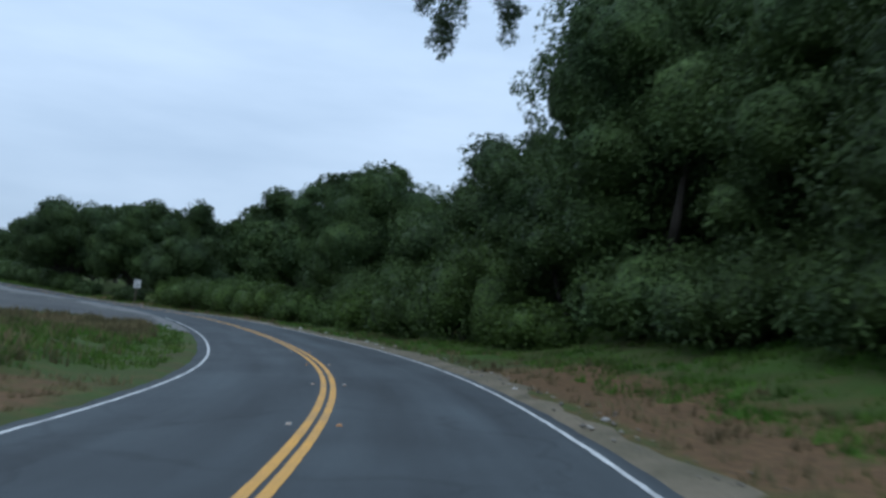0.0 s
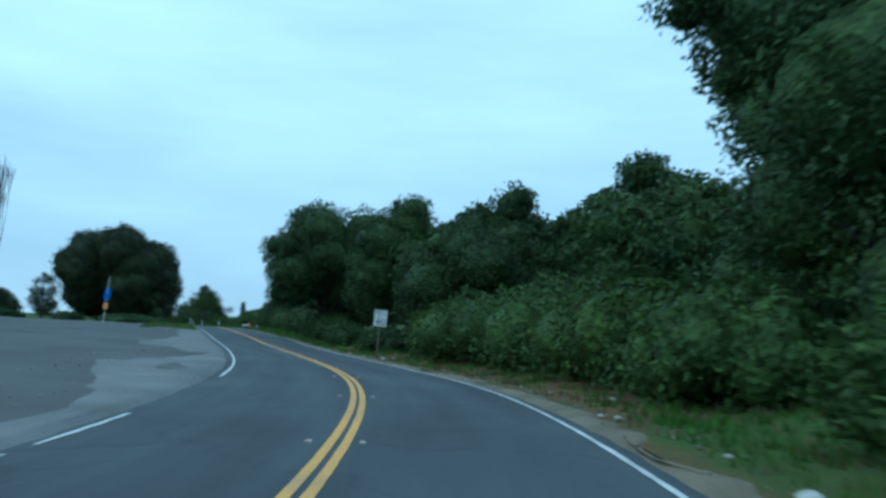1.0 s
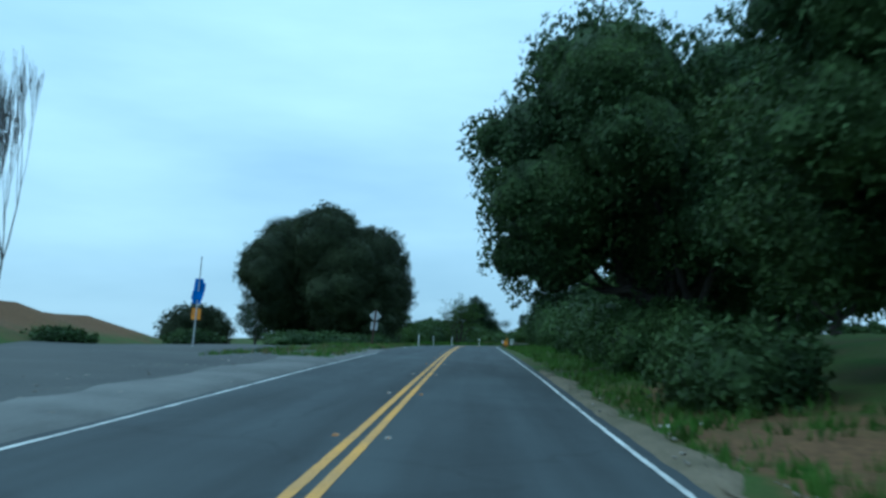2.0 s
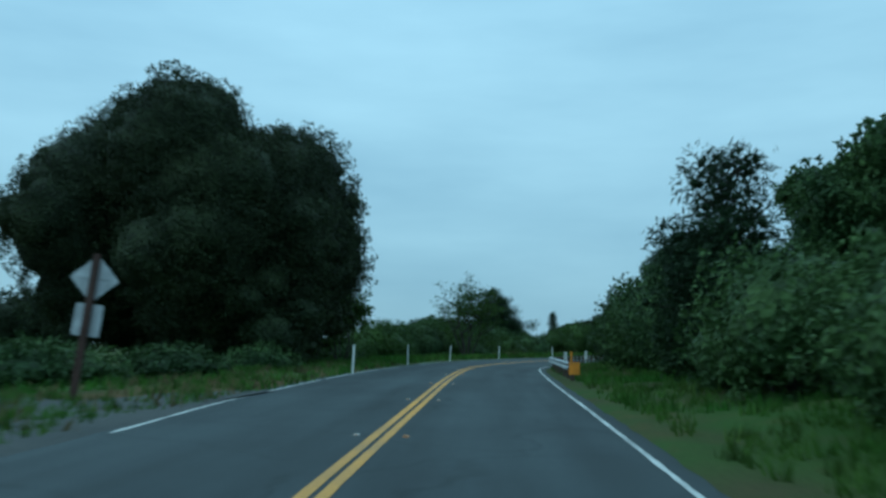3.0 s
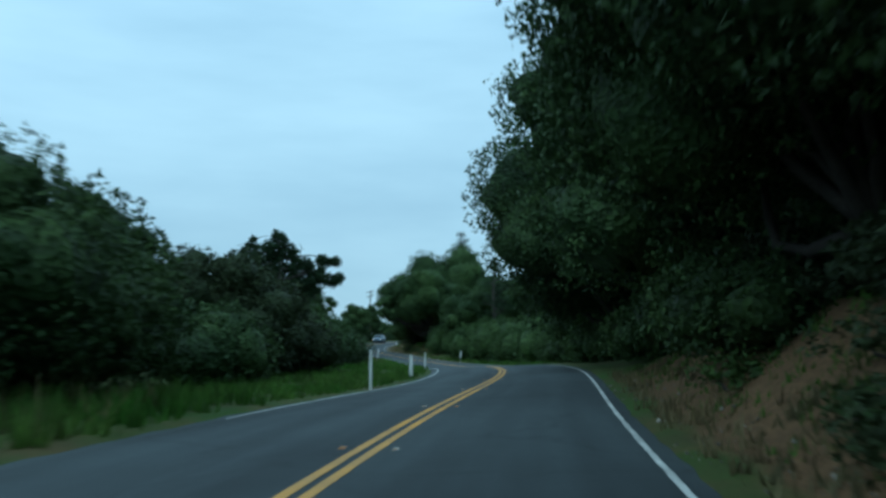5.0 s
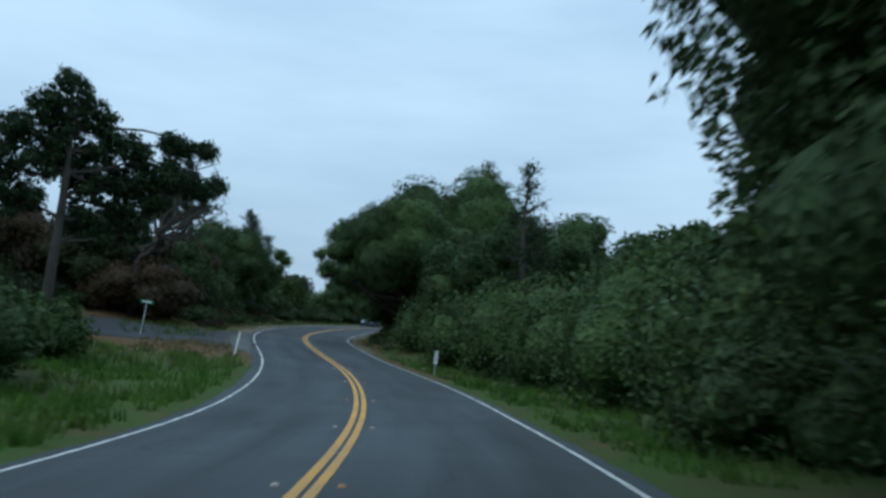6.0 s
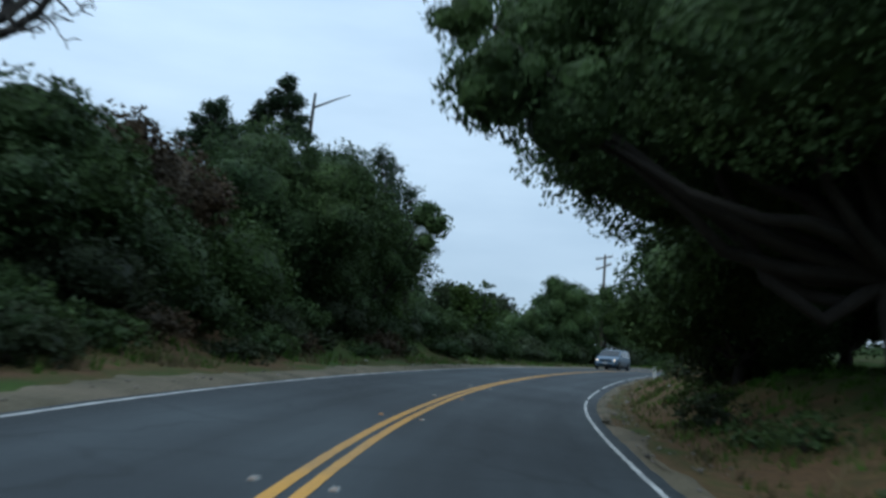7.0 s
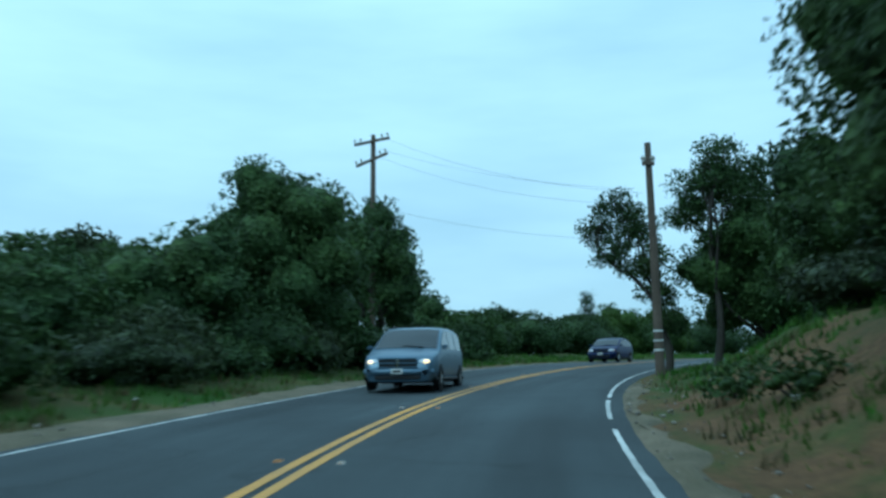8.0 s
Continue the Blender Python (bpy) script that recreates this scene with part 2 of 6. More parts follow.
def asphalt_material():
    """Worn asphalt: coarse aggregate, tyre-polished lanes, long stains and sealed cracks."""
    m = material("asphalt", (0.050, 0.059, 0.064), 0.85, 0.28, 55, 0.35, 0.4, second=(0.034, 0.040, 0.044), spec=0.35)
    n, l = m.node_tree.nodes, m.node_tree.links
    b = n["Principled BSDF"]
    old = b.inputs["Base Color"].links[0].from_socket
    uv = n.new("ShaderNodeUVMap")
    uv.uv_map = "road"
    mp = n.new("ShaderNodeMapping")
    mp.inputs["Scale"].default_value = (1.4, 0.09, 1)
    st = n.new("ShaderNodeTexNoise")
    st.inputs["Scale"].default_value, st.inputs["Detail"].default_value = 1.0, 4
    mr = n.new("ShaderNodeMapRange")
    mr.inputs["From Min"].default_value, mr.inputs["From Max"].default_value = 0.3, 0.7
    mr.inputs["To Min"].default_value, mr.inputs["To Max"].default_value = 0.62, 1.32
    cr = n.new("ShaderNodeTexVoronoi")
    cr.feature = "DISTANCE_TO_EDGE"
    cr.inputs["Scale"].default_value = 0.31
    wob = n.new("ShaderNodeTexNoise")
    wob.inputs["Scale"].default_value = 0.8
    va = n.new("ShaderNodeVectorMath")
    va.operation = "MULTIPLY_ADD"
    va.inputs[1].default_value = (1.6, 1.6, 0)
    lt = n.new("ShaderNodeMapRange")
    lt.inputs["From Min"].default_value, lt.inputs["From Max"].default_value = 0.003, 0.012
    lt.inputs["To Min"].default_value, lt.inputs["To Max"].default_value = 0.74, 1.0
    mu, sc = n.new("ShaderNodeMath"), n.new("ShaderNodeVectorMath")
    mu.operation, sc.operation = "MULTIPLY", "SCALE"
    l.new(uv.outputs["UV"], mp.inputs["Vector"])
    l.new(mp.outputs["Vector"], st.inputs["Vector"])
    l.new(st.outputs["Fac"], mr.inputs["Value"])
    l.new(uv.outputs["UV"], wob.inputs["Vector"])
    l.new(wob.outputs["Color"], va.inputs[0])
    l.new(uv.outputs["UV"], va.inputs[2])
    l.new(va.outputs["Vector"], cr.inputs["Vector"])
    l.new(cr.outputs["Distance"], lt.inputs["Value"])
    l.new(mr.outputs["Result"], mu.inputs[0])
    l.new(lt.outputs["Result"], mu.inputs[1])
    l.new(old, sc.inputs[0])
    l.new(mu.outputs[0], sc.inputs["Scale"])
    l.new(sc.outputs["Vector"], b.inputs["Base Color"])
    return m


def ground_material():
    """Verge soil and short grass, mixed by the mesh's cover attribute and noise."""
    m = material("verge", (0.050, 0.084, 0.018), 0.95, 0.6, 24, 0.5, 1.0, second=(0.062, 0.060, 0.026), spec=0.1)
    n, l = m.node_tree.nodes, m.node_tree.links
    b = n["Principled BSDF"]
    old = b.inputs["Base Color"].links[0].from_socket
    at = n.new("ShaderNodeAttribute")
    at.attribute_name = "cover"
    tc, nz = n.new("ShaderNodeTexCoord"), n.new("ShaderNodeTexNoise")
    nz.inputs["Scale"].default_value, nz.inputs["Detail"].default_value, nz.inputs["Roughness"].default_value = 0.9, 8, 0.72
    l.new(tc.outputs["Object"], nz.inputs["Vector"])
    ad, mr = n.new("ShaderNodeMath"), n.new("ShaderNodeMapRange")
    l.new(at.outputs["Fac"], ad.inputs[0])
    l.new(nz.outputs["Fac"], ad.inputs[1])
    mr.inputs["From Min"].default_value, mr.inputs["From Max"].default_value = 0.84, 1.14
    l.new(ad.outputs[0], mr.inputs["Value"])
    soil, nz2, mr2 = n.new("ShaderNodeMix"), n.new("ShaderNodeTexNoise"), n.new("ShaderNodeMapRange")
    soil.data_type = "RGBA"
    soil.inputs["A"].default_value, soil.inputs["B"].default_value = (0.148, 0.092, 0.046, 1), (0.076, 0.048, 0.027, 1)
    nz2.inputs["Scale"].default_value, nz2.inputs["Detail"].default_value = 9, 5
    l.new(tc.outputs["Object"], nz2.inputs["Vector"])
    l.new(nz2.outputs["Fac"], mr2.inputs["Value"])
    mr2.inputs["From Min"].default_value, mr2.inputs["From Max"].default_value = 0.3, 0.7
    l.new(mr2.outputs["Result"], soil.inputs["Factor"])
    mix = n.new("ShaderNodeMix")
    mix.data_type = "RGBA"
    l.new(mr.outputs["Result"], mix.inputs["Factor"])
    l.new(old, mix.inputs["A"])
    l.new(soil.outputs["Result"], mix.inputs["B"])
    l.new(mix.outputs["Result"], b.inputs["Base Color"])
    return m


ASPHALT = asphalt_material()
DRIVE = material("old_asphalt", (0.045, 0.047, 0.052), 0.9, 0.3, 40, 0.5, 0.4)
APRON = material("weathered_asphalt", (0.10, 0.10, 0.10), 0.9, 0.3, 40, 0.7, 0.4, second=(0.07, 0.07, 0.072))
GRAVEL = material("gravel", (0.085, 0.086, 0.083), 0.95, 0.45, 26, 0.3, 0.9, second=(0.058, 0.060, 0.060))
PALE = material("pale_gravel", (0.165, 0.165, 0.158), 0.95, 0.45, 26, 0.6, 0.8, second=(0.10, 0.10, 0.097))
SAND = material("sandy_shoulder", (0.165, 0.135, 0.092), 0.95, 0.5, 22, 0.9, 0.9, second=(0.085, 0.075, 0.045))
PEBBLE = material("loose_gravel", (0.24, 0.22, 0.19), 0.95, 0.3, 30, 3, 0.2, island=0.5)
STONE = material("pale_stone", (0.42, 0.40, 0.37), 0.9, 0.25, 12, 3, 0.5, each=0.3)
VERGE = ground_material()

# ---------------------------------------------------------------- the road's line
STEP, RSTEP = 7.2, 14.4
KAPPA = [0.007077, 0.007179, 0.01057, 0.012251, 0.013976, 0.008233, 0.005795, 0.012986, 0.010282, 0.015447, 0.010486,
         0.003885, 0.003092, -0.000145, -0.000473, 0.000694, -0.000532, -0.000312, -0.000317, 0.000988, -0.002414,
         -0.003434, -0.0113, -0.009664, -0.012553, -0.012617, -0.018629, -0.008554, -0.001142, -0.003915, 0.000681,
         0.004798, 0.011811, 0.009831, 0.007432, 0.007864, 0.010866, 0.008881, -0.005851, -0.009627, -0.004672,
         -0.012502, -0.006269, -0.008901, -0.010962, -0.015429, -0.011456, -0.010495, -0.009749, -0.009142, -0.008666,
         -0.008315, -0.008084, -0.007969]
RISE = [-0.084, 0.0, 0.048, 0.144, 0.335, 0.715, 1.003, 1.391, 1.923, 2.4, 2.788, 3.111, 3.331, 3.578, 3.886, 4.186,
         4.383, 4.543, 4.446, 4.788, 5.423, 5.845, 6.386, 6.942, 7.457, 7.791, 8.046, 8.254, 8.439]
BANK = [-0.0319, -0.0376, -0.0416, -0.0574, -0.0383, -0.0083, 0.017, 0.0326, 0.0283, 0.0181, 0.008, 0.0028, 0.0242,
         0.0306, 0.0186, 0.001, -0.0567, -0.0457, -0.019, 0.0435, 0.0588, 0.073, 0.0532, 0.0108, 0.0261, 0.0165,
         0.0119, 0.0091, 0.0079]
LEFT, RIGHT = 2.43, 2.48          # edge lines, from the centre line
FROM, TO = -7.2, 374.0


def knots(s, first, step, values):
    """Smooth values between even knots (Catmull-Rom)."""
    v = np.asarray(values, float)
    u = np.clip((np.asarray(s, float) - first) / step, 0, len(v) - 1.001)
    i = u.astype(int)
    t = u - i
    a, b, c, d = (v[np.clip(i + k, 0, len(v) - 1)] for k in (-1, 0, 1, 2))
    return 0.5 * (2 * b + (c - a) * t + (2 * a - 5 * b + 4 * c - d) * t * t + (3 * b - a - 3 * c + d) * t ** 3)


RS = np.arange(FROM, TO, 0.72)
_k = np.interp(RS, FROM + STEP * np.arange(len(KAPPA)), KAPPA)
RTH = np.concatenate([[0], np.cumsum((_k[1:] + _k[:-1]) / 2 * 0.72)])
_i0 = int(np.argmin(abs(RS)))
RTH = RTH - RTH[_i0]
_m = (RTH[1:] + RTH[:-1]) / 2
RX = np.concatenate([[0], np.cumsum(-np.sin(_m) * 0.72)])
RY = np.concatenate([[0], np.cumsum(np.cos(_m) * 0.72)])
RX, RY = RX - RX[_i0], RY - RY[_i0]


def line(s):
    """x, y, heading, height and bank of the road's middle at s metres along it; straight beyond both ends."""
    s = np.asarray(s, float)
    c = np.clip(s, RS[0], RS[-1])
    x, y, h = (np.interp(c, RS, a) for a in (RX, RY, RTH))
    x, y = x - (s - c) * np.sin(h), y + (s - c) * np.cos(h)
    return x, y, h, knots(c, -14.4, RSTEP, RISE), knots(c, -14.4, RSTEP, BANK)


def smooth(a):
    a = np.clip(a, 0, 1)
    return a * a * (3 - 2 * a)


def ripple(x, y):
    return np.sin(x * 0.71 + 1.3 * np.sin(y * 0.53)) * np.sin(y * 0.83 + 0.9 * np.sin(x * 0.37 + 2))


# height gained over the first metres beyond the verge, and how steeply: (s, metres, over)
BANK_R = [(-40, 2.6, 14), (0, 2.6, 14), (40, 3.2, 14), (70, 2.4, 14), (100, 1.2, 12), (128, 0.8, 8), (142, 0.2, 6), (172, 0.6, 4),
          (185, 1.3, 2.6), (206, 1.6, 2.6), (222, 0.9, 4), (240, 0.4, 6), (262, 0.3, 6), (274, 0.8, 3.5), (288, 1.2, 3.0), (302, 1.6, 3.0), (316, 1.4, 3.0),
          (330, 0.8, 5), (420, 0.6, 8)]
BANK_L = [(-40, 0.7, 4), (0, 0.8, 4), (24, 0.8, 5), (40, 0.0, 8), (60, 0.0, 10), (125, 0.0, 12), (150, -0.8, 10), (175, -1.2, 10),
          (200, -0.4, 8), (226, 0.1, 8), (246, 0.4, 5), (256, 0.45, 6), (265, 0.2, 10), (273, 0.5, 9), (281, 1.8, 6), (296, 2.1, 6),
          (310, 1.3, 5), (330, 0.4, 5), (420, 0.3, 8)]


def ground(s, d):
    """Height of the ground at s along the road and d beside it (right is positive)."""
    s, d = np.asarray(s, float), np.asarray(d, float)
    x, y, h, z, b = line(s)
    x, y = x + d * np.cos(h), y + d * np.sin(h)
    r = [np.interp(s, [k[0] for k in BANK_R], [k[j] for k in BANK_R]) for j in (1, 2)]
    q = [np.interp(s, [k[0] for k in BANK_L], [k[j] for k in BANK_L]) for j in (1, 2)]
    up = z - b * np.clip(d, -3.6, 3.6) + r[0] * smooth((d - 3.3) / r[1]) + q[0] * smooth((-d - 3.6) / q[1])
    up = up + 0.09 * ripple(x * 2.3, y * 2.1) * smooth((abs(d) - 3.3) / 0.8) * smooth((r[0] * (d > 0) + q[0] * (d < 0) - 0.5) / 0.6)
    up = up + 0.08 * ripple(x, y) * smooth((abs(d) - 3.1) / 2) + 0.02 * ripple(x * 3.1, y * 2.7) * smooth((abs(d) - 2.95) / 0.6)
    return up


def at(s, d, dz=0.0):
    """The point on the ground at s along the road and d beside it."""
    x, y, h, z, b = line(s)
    return Vector((float(x + d * np.cos(h)), float(y + d * np.sin(h)), float(ground(s, d)) + dz))


def heading(s):
    return math.degrees(float(line(s)[2]))


# ---------------------------------------------------------------- mesh helpers
def mesh(name, verts, faces, mat, uv=None):
    """A mesh from arrays; faces are all triangles or all quads."""
    v, f = np.asarray(verts, np.float32), np.asarray(faces, np.int32)
    me = bpy.data.meshes.new(name)
    me.vertices.add(len(v))
    me.vertices.foreach_set("co", v.ravel())
    me.loops.add(f.size)
    me.loops.foreach_set("vertex_index", f.ravel())
    me.polygons.add(len(f))
    me.polygons.foreach_set("loop_start", np.arange(len(f), dtype=np.int32) * f.shape[1])
    if uv is not None:
        me.uv_layers.new(name="road").data.foreach_set("uv", np.asarray(uv, np.float32)[f.ravel()].ravel())
    me.update(calc_edges=True)
    me.materials.append(mat)
    return me


def shaded(me):
    me.polygons.foreach_set("use_smooth", np.ones(len(me.polygons), dtype=bool))
    return me


def part(name, me, parent, label=""):
    ob = new(name, me)
    ob.parent = parent
    return tagged(ob, label)


def thing(name, where, label, category, group="", turn=0.0):
    ob = new(name)
    ob.matrix_world = Matrix.Translation(where) @ pose(0, 0, 0, 0, 0, turn)
    return tagged(ob, label, category, group)


def strip(name, s, offsets, lift, mat, kind="structure", label="", category=""):
    """A ribbon along the road: offsets is a list of arrays (one a column) and lift the height of each column."""
    x, y, h, z, b = line(s)
    cols = [np.stack([x + d * np.cos(h), y + d * np.sin(h), z - b * d + u], 1) for d, u in zip(offsets, lift)]
    v = np.stack(cols, 1).reshape(-1, 3)
    n, m = len(s), len(offsets)
    i = np.arange(n - 1)[:, None] * m + np.arange(m - 1)[None]
    f = np.stack([i, i + 1, i + m + 1, i + m], 2).reshape(-1, 4)
    uv = np.stack([np.stack([d + 0 * s, s], 1) for d in offsets], 1).reshape(-1, 2)
    ob = new(name, shaded(mesh(name, v, f, mat, uv)))
    return tagged(ob, label, category, "", kind)


def box_bm(bm, size, centre, turn=None, bevel=0.0):
    r = bmesh.ops.create_cube(bm, size=1.0)
    m = Matrix.Translation(centre) @ (turn or Matrix()) @ Matrix.Diagonal((*size, 1))
    bmesh.ops.transform(bm, matrix=m, verts=r["verts"])
    if bevel:
        bmesh.ops.bevel(bm, geom=list({e for v in r["verts"] for e in v.link_edges}), offset=bevel, segments=2, affect="EDGES")
    return r["verts"]


def finish(name, bm, mat, smooth_faces=False):
    me = bpy.data.meshes.new(name)
    bm.normal_update()
    bm.to_mesh(me)
    bm.free()
    me.materials.append(mat)
    return shaded(me) if smooth_faces else me


def box_mesh(name, size, centre, mat, bevel=0.0):
    bm = bmesh.new()
    box_bm(bm, size, centre, None, bevel)
    return finish(name, bm, mat)


def tubes(name, runs, mat, sides=6):
    """Tapered limbs: each run is (points, radii)."""
    vs, fs, base = [], [], 0
    a = np.arange(sides) * 2 * np.pi / sides
    for pts, rad in runs:
        p, rad = np.asarray(pts, float), np.asarray(rad, float)
        t = np.gradient(p, axis=0)
        t /= np.linalg.norm(t, axis=1)[:, None] + 1e-9
        side = np.cross(t, [0.31, 0.94, 0.13])
        side /= np.linalg.norm(side, axis=1)[:, None] + 1e-9
        up = np.cross(t, side)
        ring = p[:, None] + rad[:, None, None] * (np.cos(a)[None, :, None] * side[:, None] + np.sin(a)[None, :, None] * up[:, None])
        n = len(p)
        vs.append(ring.reshape(-1, 3))
        i = np.arange(n - 1)[:, None] * sides + np.arange(sides)[None]
        j = np.arange(n - 1)[:, None] * sides + (np.arange(sides)[None] + 1) % sides
        fs.append(base + np.stack([i, j, j + sides, i + sides], 2).reshape(-1, 4))
        base += n * sides
    return shaded(mesh(name, np.concatenate(vs), np.concatenate(fs), mat))


# ---------------------------------------------------------------- plants
def unit(rng, n):
    v = rng.normal(size=(n, 3))
    return v / np.linalg.norm(v, axis=1)[:, None]


def foliage(name, rng, blobs, per, leaf, mat, slim=0.6, core=0.86, inner=0.8, clump=0.16):
    """A crown: every blob (centre, radii) is a rough leafy mass under a coat of sprays of small folded leaves. per: leaves a square metre."""
    vs, fs, base = [], [], 0
    C = np.array([b[0] for b in blobs], float)
    RR = np.array([b[1] for b in blobs], float)
    for q in range(len(blobs)):
        c, r = C[q], RR[q]
        big = float(np.prod(r) ** (1 / 3))
        n = max(12, int(per * 4 * np.pi * big ** 2))
        sprays = max(6, n // 9)
        hub = unit(rng, sprays) * (0.80 + 0.28 * rng.random(sprays) ** 1.5)[:, None]
        pick = rng.integers(0, sprays, n)
        out = hub[pick]
        tight = min(0.5, clump / max(big, 0.3) ** 0.7)
        pos = c + (out + np.clip(rng.normal(size=(n, 3)), -1.3, 1.3) * tight * [1, 1, 0.7]) * r
        keep = np.ones(n, bool)
        for o in range(len(blobs)):
            if o != q:
                keep &= (((pos - C[o]) / RR[o]) ** 2).sum(1) > inner ** 2
        keep &= (((pos - c) / r) ** 2).sum(1) > 0.45
        pos, out = pos[keep], out[keep]
        n = len(pos)
        d = 0.55 * out + 0.9 * unit(rng, n) + [0, 0, -0.1]
        d /= np.linalg.norm(d, axis=1)[:, None]
        w = np.cross(d, unit(rng, n))
        w /= np.linalg.norm(w, axis=1)[:, None] + 1e-9
        up = np.cross(d, w)
        size = leaf * (0.5 + 0.9 * rng.random(n))[:, None]
        mid = pos + d * size * 0.45 + up * size * 0.12
        quad = np.stack([pos, mid + w * size * slim * 0.5, pos + d * size, mid - w * size * slim * 0.5], 1)
        vs.append(quad.reshape(-1, 3))
        fs.append(base + np.arange(n * 4).reshape(-1, 4))
        base += n * 4
        if core:
            lo = int(np.clip(8 + 2.6 * big, 8, 15))
            la = lo * 2 // 3
            th = np.linspace(0.2, np.pi - 0.2, la)
            ph = np.arange(lo) * 2 * np.pi / lo
            g = np.stack([np.outer(np.sin(th), np.cos(ph)), np.outer(np.sin(th), np.sin(ph)), np.outer(np.cos(th), np.ones(lo))], 2)
            g = g * (core * (0.76 + 0.28 * rng.random((la, lo, 1))))
            vs.append(c + g.reshape(-1, 3) * r)
            i = np.arange(la - 1)[:, None] * lo + np.arange(lo)[None]
            j = np.arange(la - 1)[:, None] * lo + (np.arange(lo)[None] + 1) % lo
            fs.append(base + np.stack([i, j, j + lo, i + lo], 2).reshape(-1, 4))
            base += la * lo
    return mesh(name, np.concatenate(vs), np.concatenate(fs), mat)


def coat(per, leaf, d):
    """Leaves a square metre and their length: small and many near the road, larger and fewer on the trees behind."""
    k = 0.62 if abs(d) < 12.5 else 0.9
    return per * 0.47 / k ** 2, leaf * k * 1.05


def masses(name, rng, blobs, per, leaf, mat, core=0.84, inner=0.76, spray=0.27, side=0):
    """A dense crown: every blob (centre, radii) is a dim inner mass under rounded sprays of small leaves that face outwards.
    per: leaves a square metre; spray: the usual radius of a spray, in metres; side: 1 or -1 where the woods behind shade one side bare."""
    tri, base = [], 0
    C = np.array([b[0] for b in blobs], float)
    RR = np.array([b[1] for b in blobs], float)
    inner_v, inner_f = [], []
    for q in range(len(blobs)):
        c, r = C[q], RR[q]
        big = float(np.prod(r) ** (1 / 3))
        rad = spray * np.clip(big / 1.3, 0.35, 1.25) ** 0.5
        k = max(9, int(1.9 * 4 * (big / rad) ** 2))
        hub = unit(rng, k)
        lobe = np.sin(hub @ rng.normal(size=3) * 3.1 + 6 * rng.random()) * np.sin(hub @ rng.normal(size=3) * 2.7 + 6 * rng.random())
        hub = hub * (0.78 + 0.24 * rng.random(k) ** 1.6 + 0.13 * lobe)[:, None]
        mid = c + hub * r
        keep = mid[:, 2] > 0.05
        for o in range(len(blobs)):
            if o != q:
                keep &= (((mid - C[o]) / RR[o]) ** 2).sum(1) > inner ** 2
        if side:
            away = (hub[:, 0] * side + 0.8 * hub[:, 1]) / 1.3
            keep &= rng.random(k) > np.clip(1.6 * away - 0.1, 0, 0.8)
        mid, hub = mid[keep], hub[keep]
        if len(mid):
            each = max(5, int(per * 3.1 * rad ** 2))
            n = len(mid) * each
            pick = np.repeat(np.arange(len(mid)), each)
            size_c = rad * (0.55 + 0.75 * rng.random(len(mid)))
            way = unit(rng, n) + 0.55 * hub[pick] + [0, 0, 0.12]
            way /= np.linalg.norm(way, axis=1)[:, None]
            pos = mid[pick] + way * (size_c[pick] * (0.72 + 0.36 * rng.random(n)))[:, None] * [1, 1, 0.8]
            face = way + 0.95 * unit(rng, n)
            d = np.cross(face, unit(rng, n)) + [0, 0, -0.15] + 0.3 * way
            d /= np.linalg.norm(d, axis=1)[:, None] + 1e-9
            w = np.cross(d, face)
            w /= np.linalg.norm(w, axis=1)[:, None] + 1e-9
            size = leaf * (0.6 + 0.8 * rng.random(n))[:, None]
            tri.append(np.stack([pos - w * size * 0.34, pos + w * size * 0.34 - d * size * 0.12, pos + d * size], 1).reshape(-1, 3))
        lo = int(np.clip(8 + 2.6 * big, 8, 15))
        la = lo * 2 // 3
        th = np.linspace(0.2, np.pi - 0.2, la)
        ph = np.arange(lo) * 2 * np.pi / lo
        g = np.stack([np.outer(np.sin(th), np.cos(ph)), np.outer(np.sin(th), np.sin(ph)), np.outer(np.cos(th), np.ones(lo))], 2)
        g = g * (0.96 * core * (0.76 + 0.30 * rng.random((la, lo, 1))))
        inner_v.append(c + g.reshape(-1, 3) * r)
        i = np.arange(la - 1)[:, None] * lo + np.arange(lo)[None]
        j = np.arange(la - 1)[:, None] * lo + (np.arange(lo)[None] + 1) % lo
        f = base + np.stack([i, j, j + lo, i + lo], 2).reshape(-1, 4)
        inner_f.append(np.concatenate([f[:, [0, 1, 2]], f[:, [0, 2, 3]]]))
        base += la * lo
    leaves = np.concatenate(tri)
    return mesh(name, np.concatenate(inner_v + [leaves]), np.concatenate(inner_f + [base + np.arange(len(leaves)).reshape(-1, 3)]), mat)


def bend(rng, a, b, n=5, sway=0.12):
    a, b = np.asarray(a, float), np.asarray(b, float)
    t = np.linspace(0, 1, n)[:, None]
    p = a + (b - a) * t
    k = np.linalg.norm(b - a) * sway
    return p + np.sin(np.pi * t) * rng.normal(size=3) * k + np.sin(2 * np.pi * t) * rng.normal(size=3) * k * 0.5


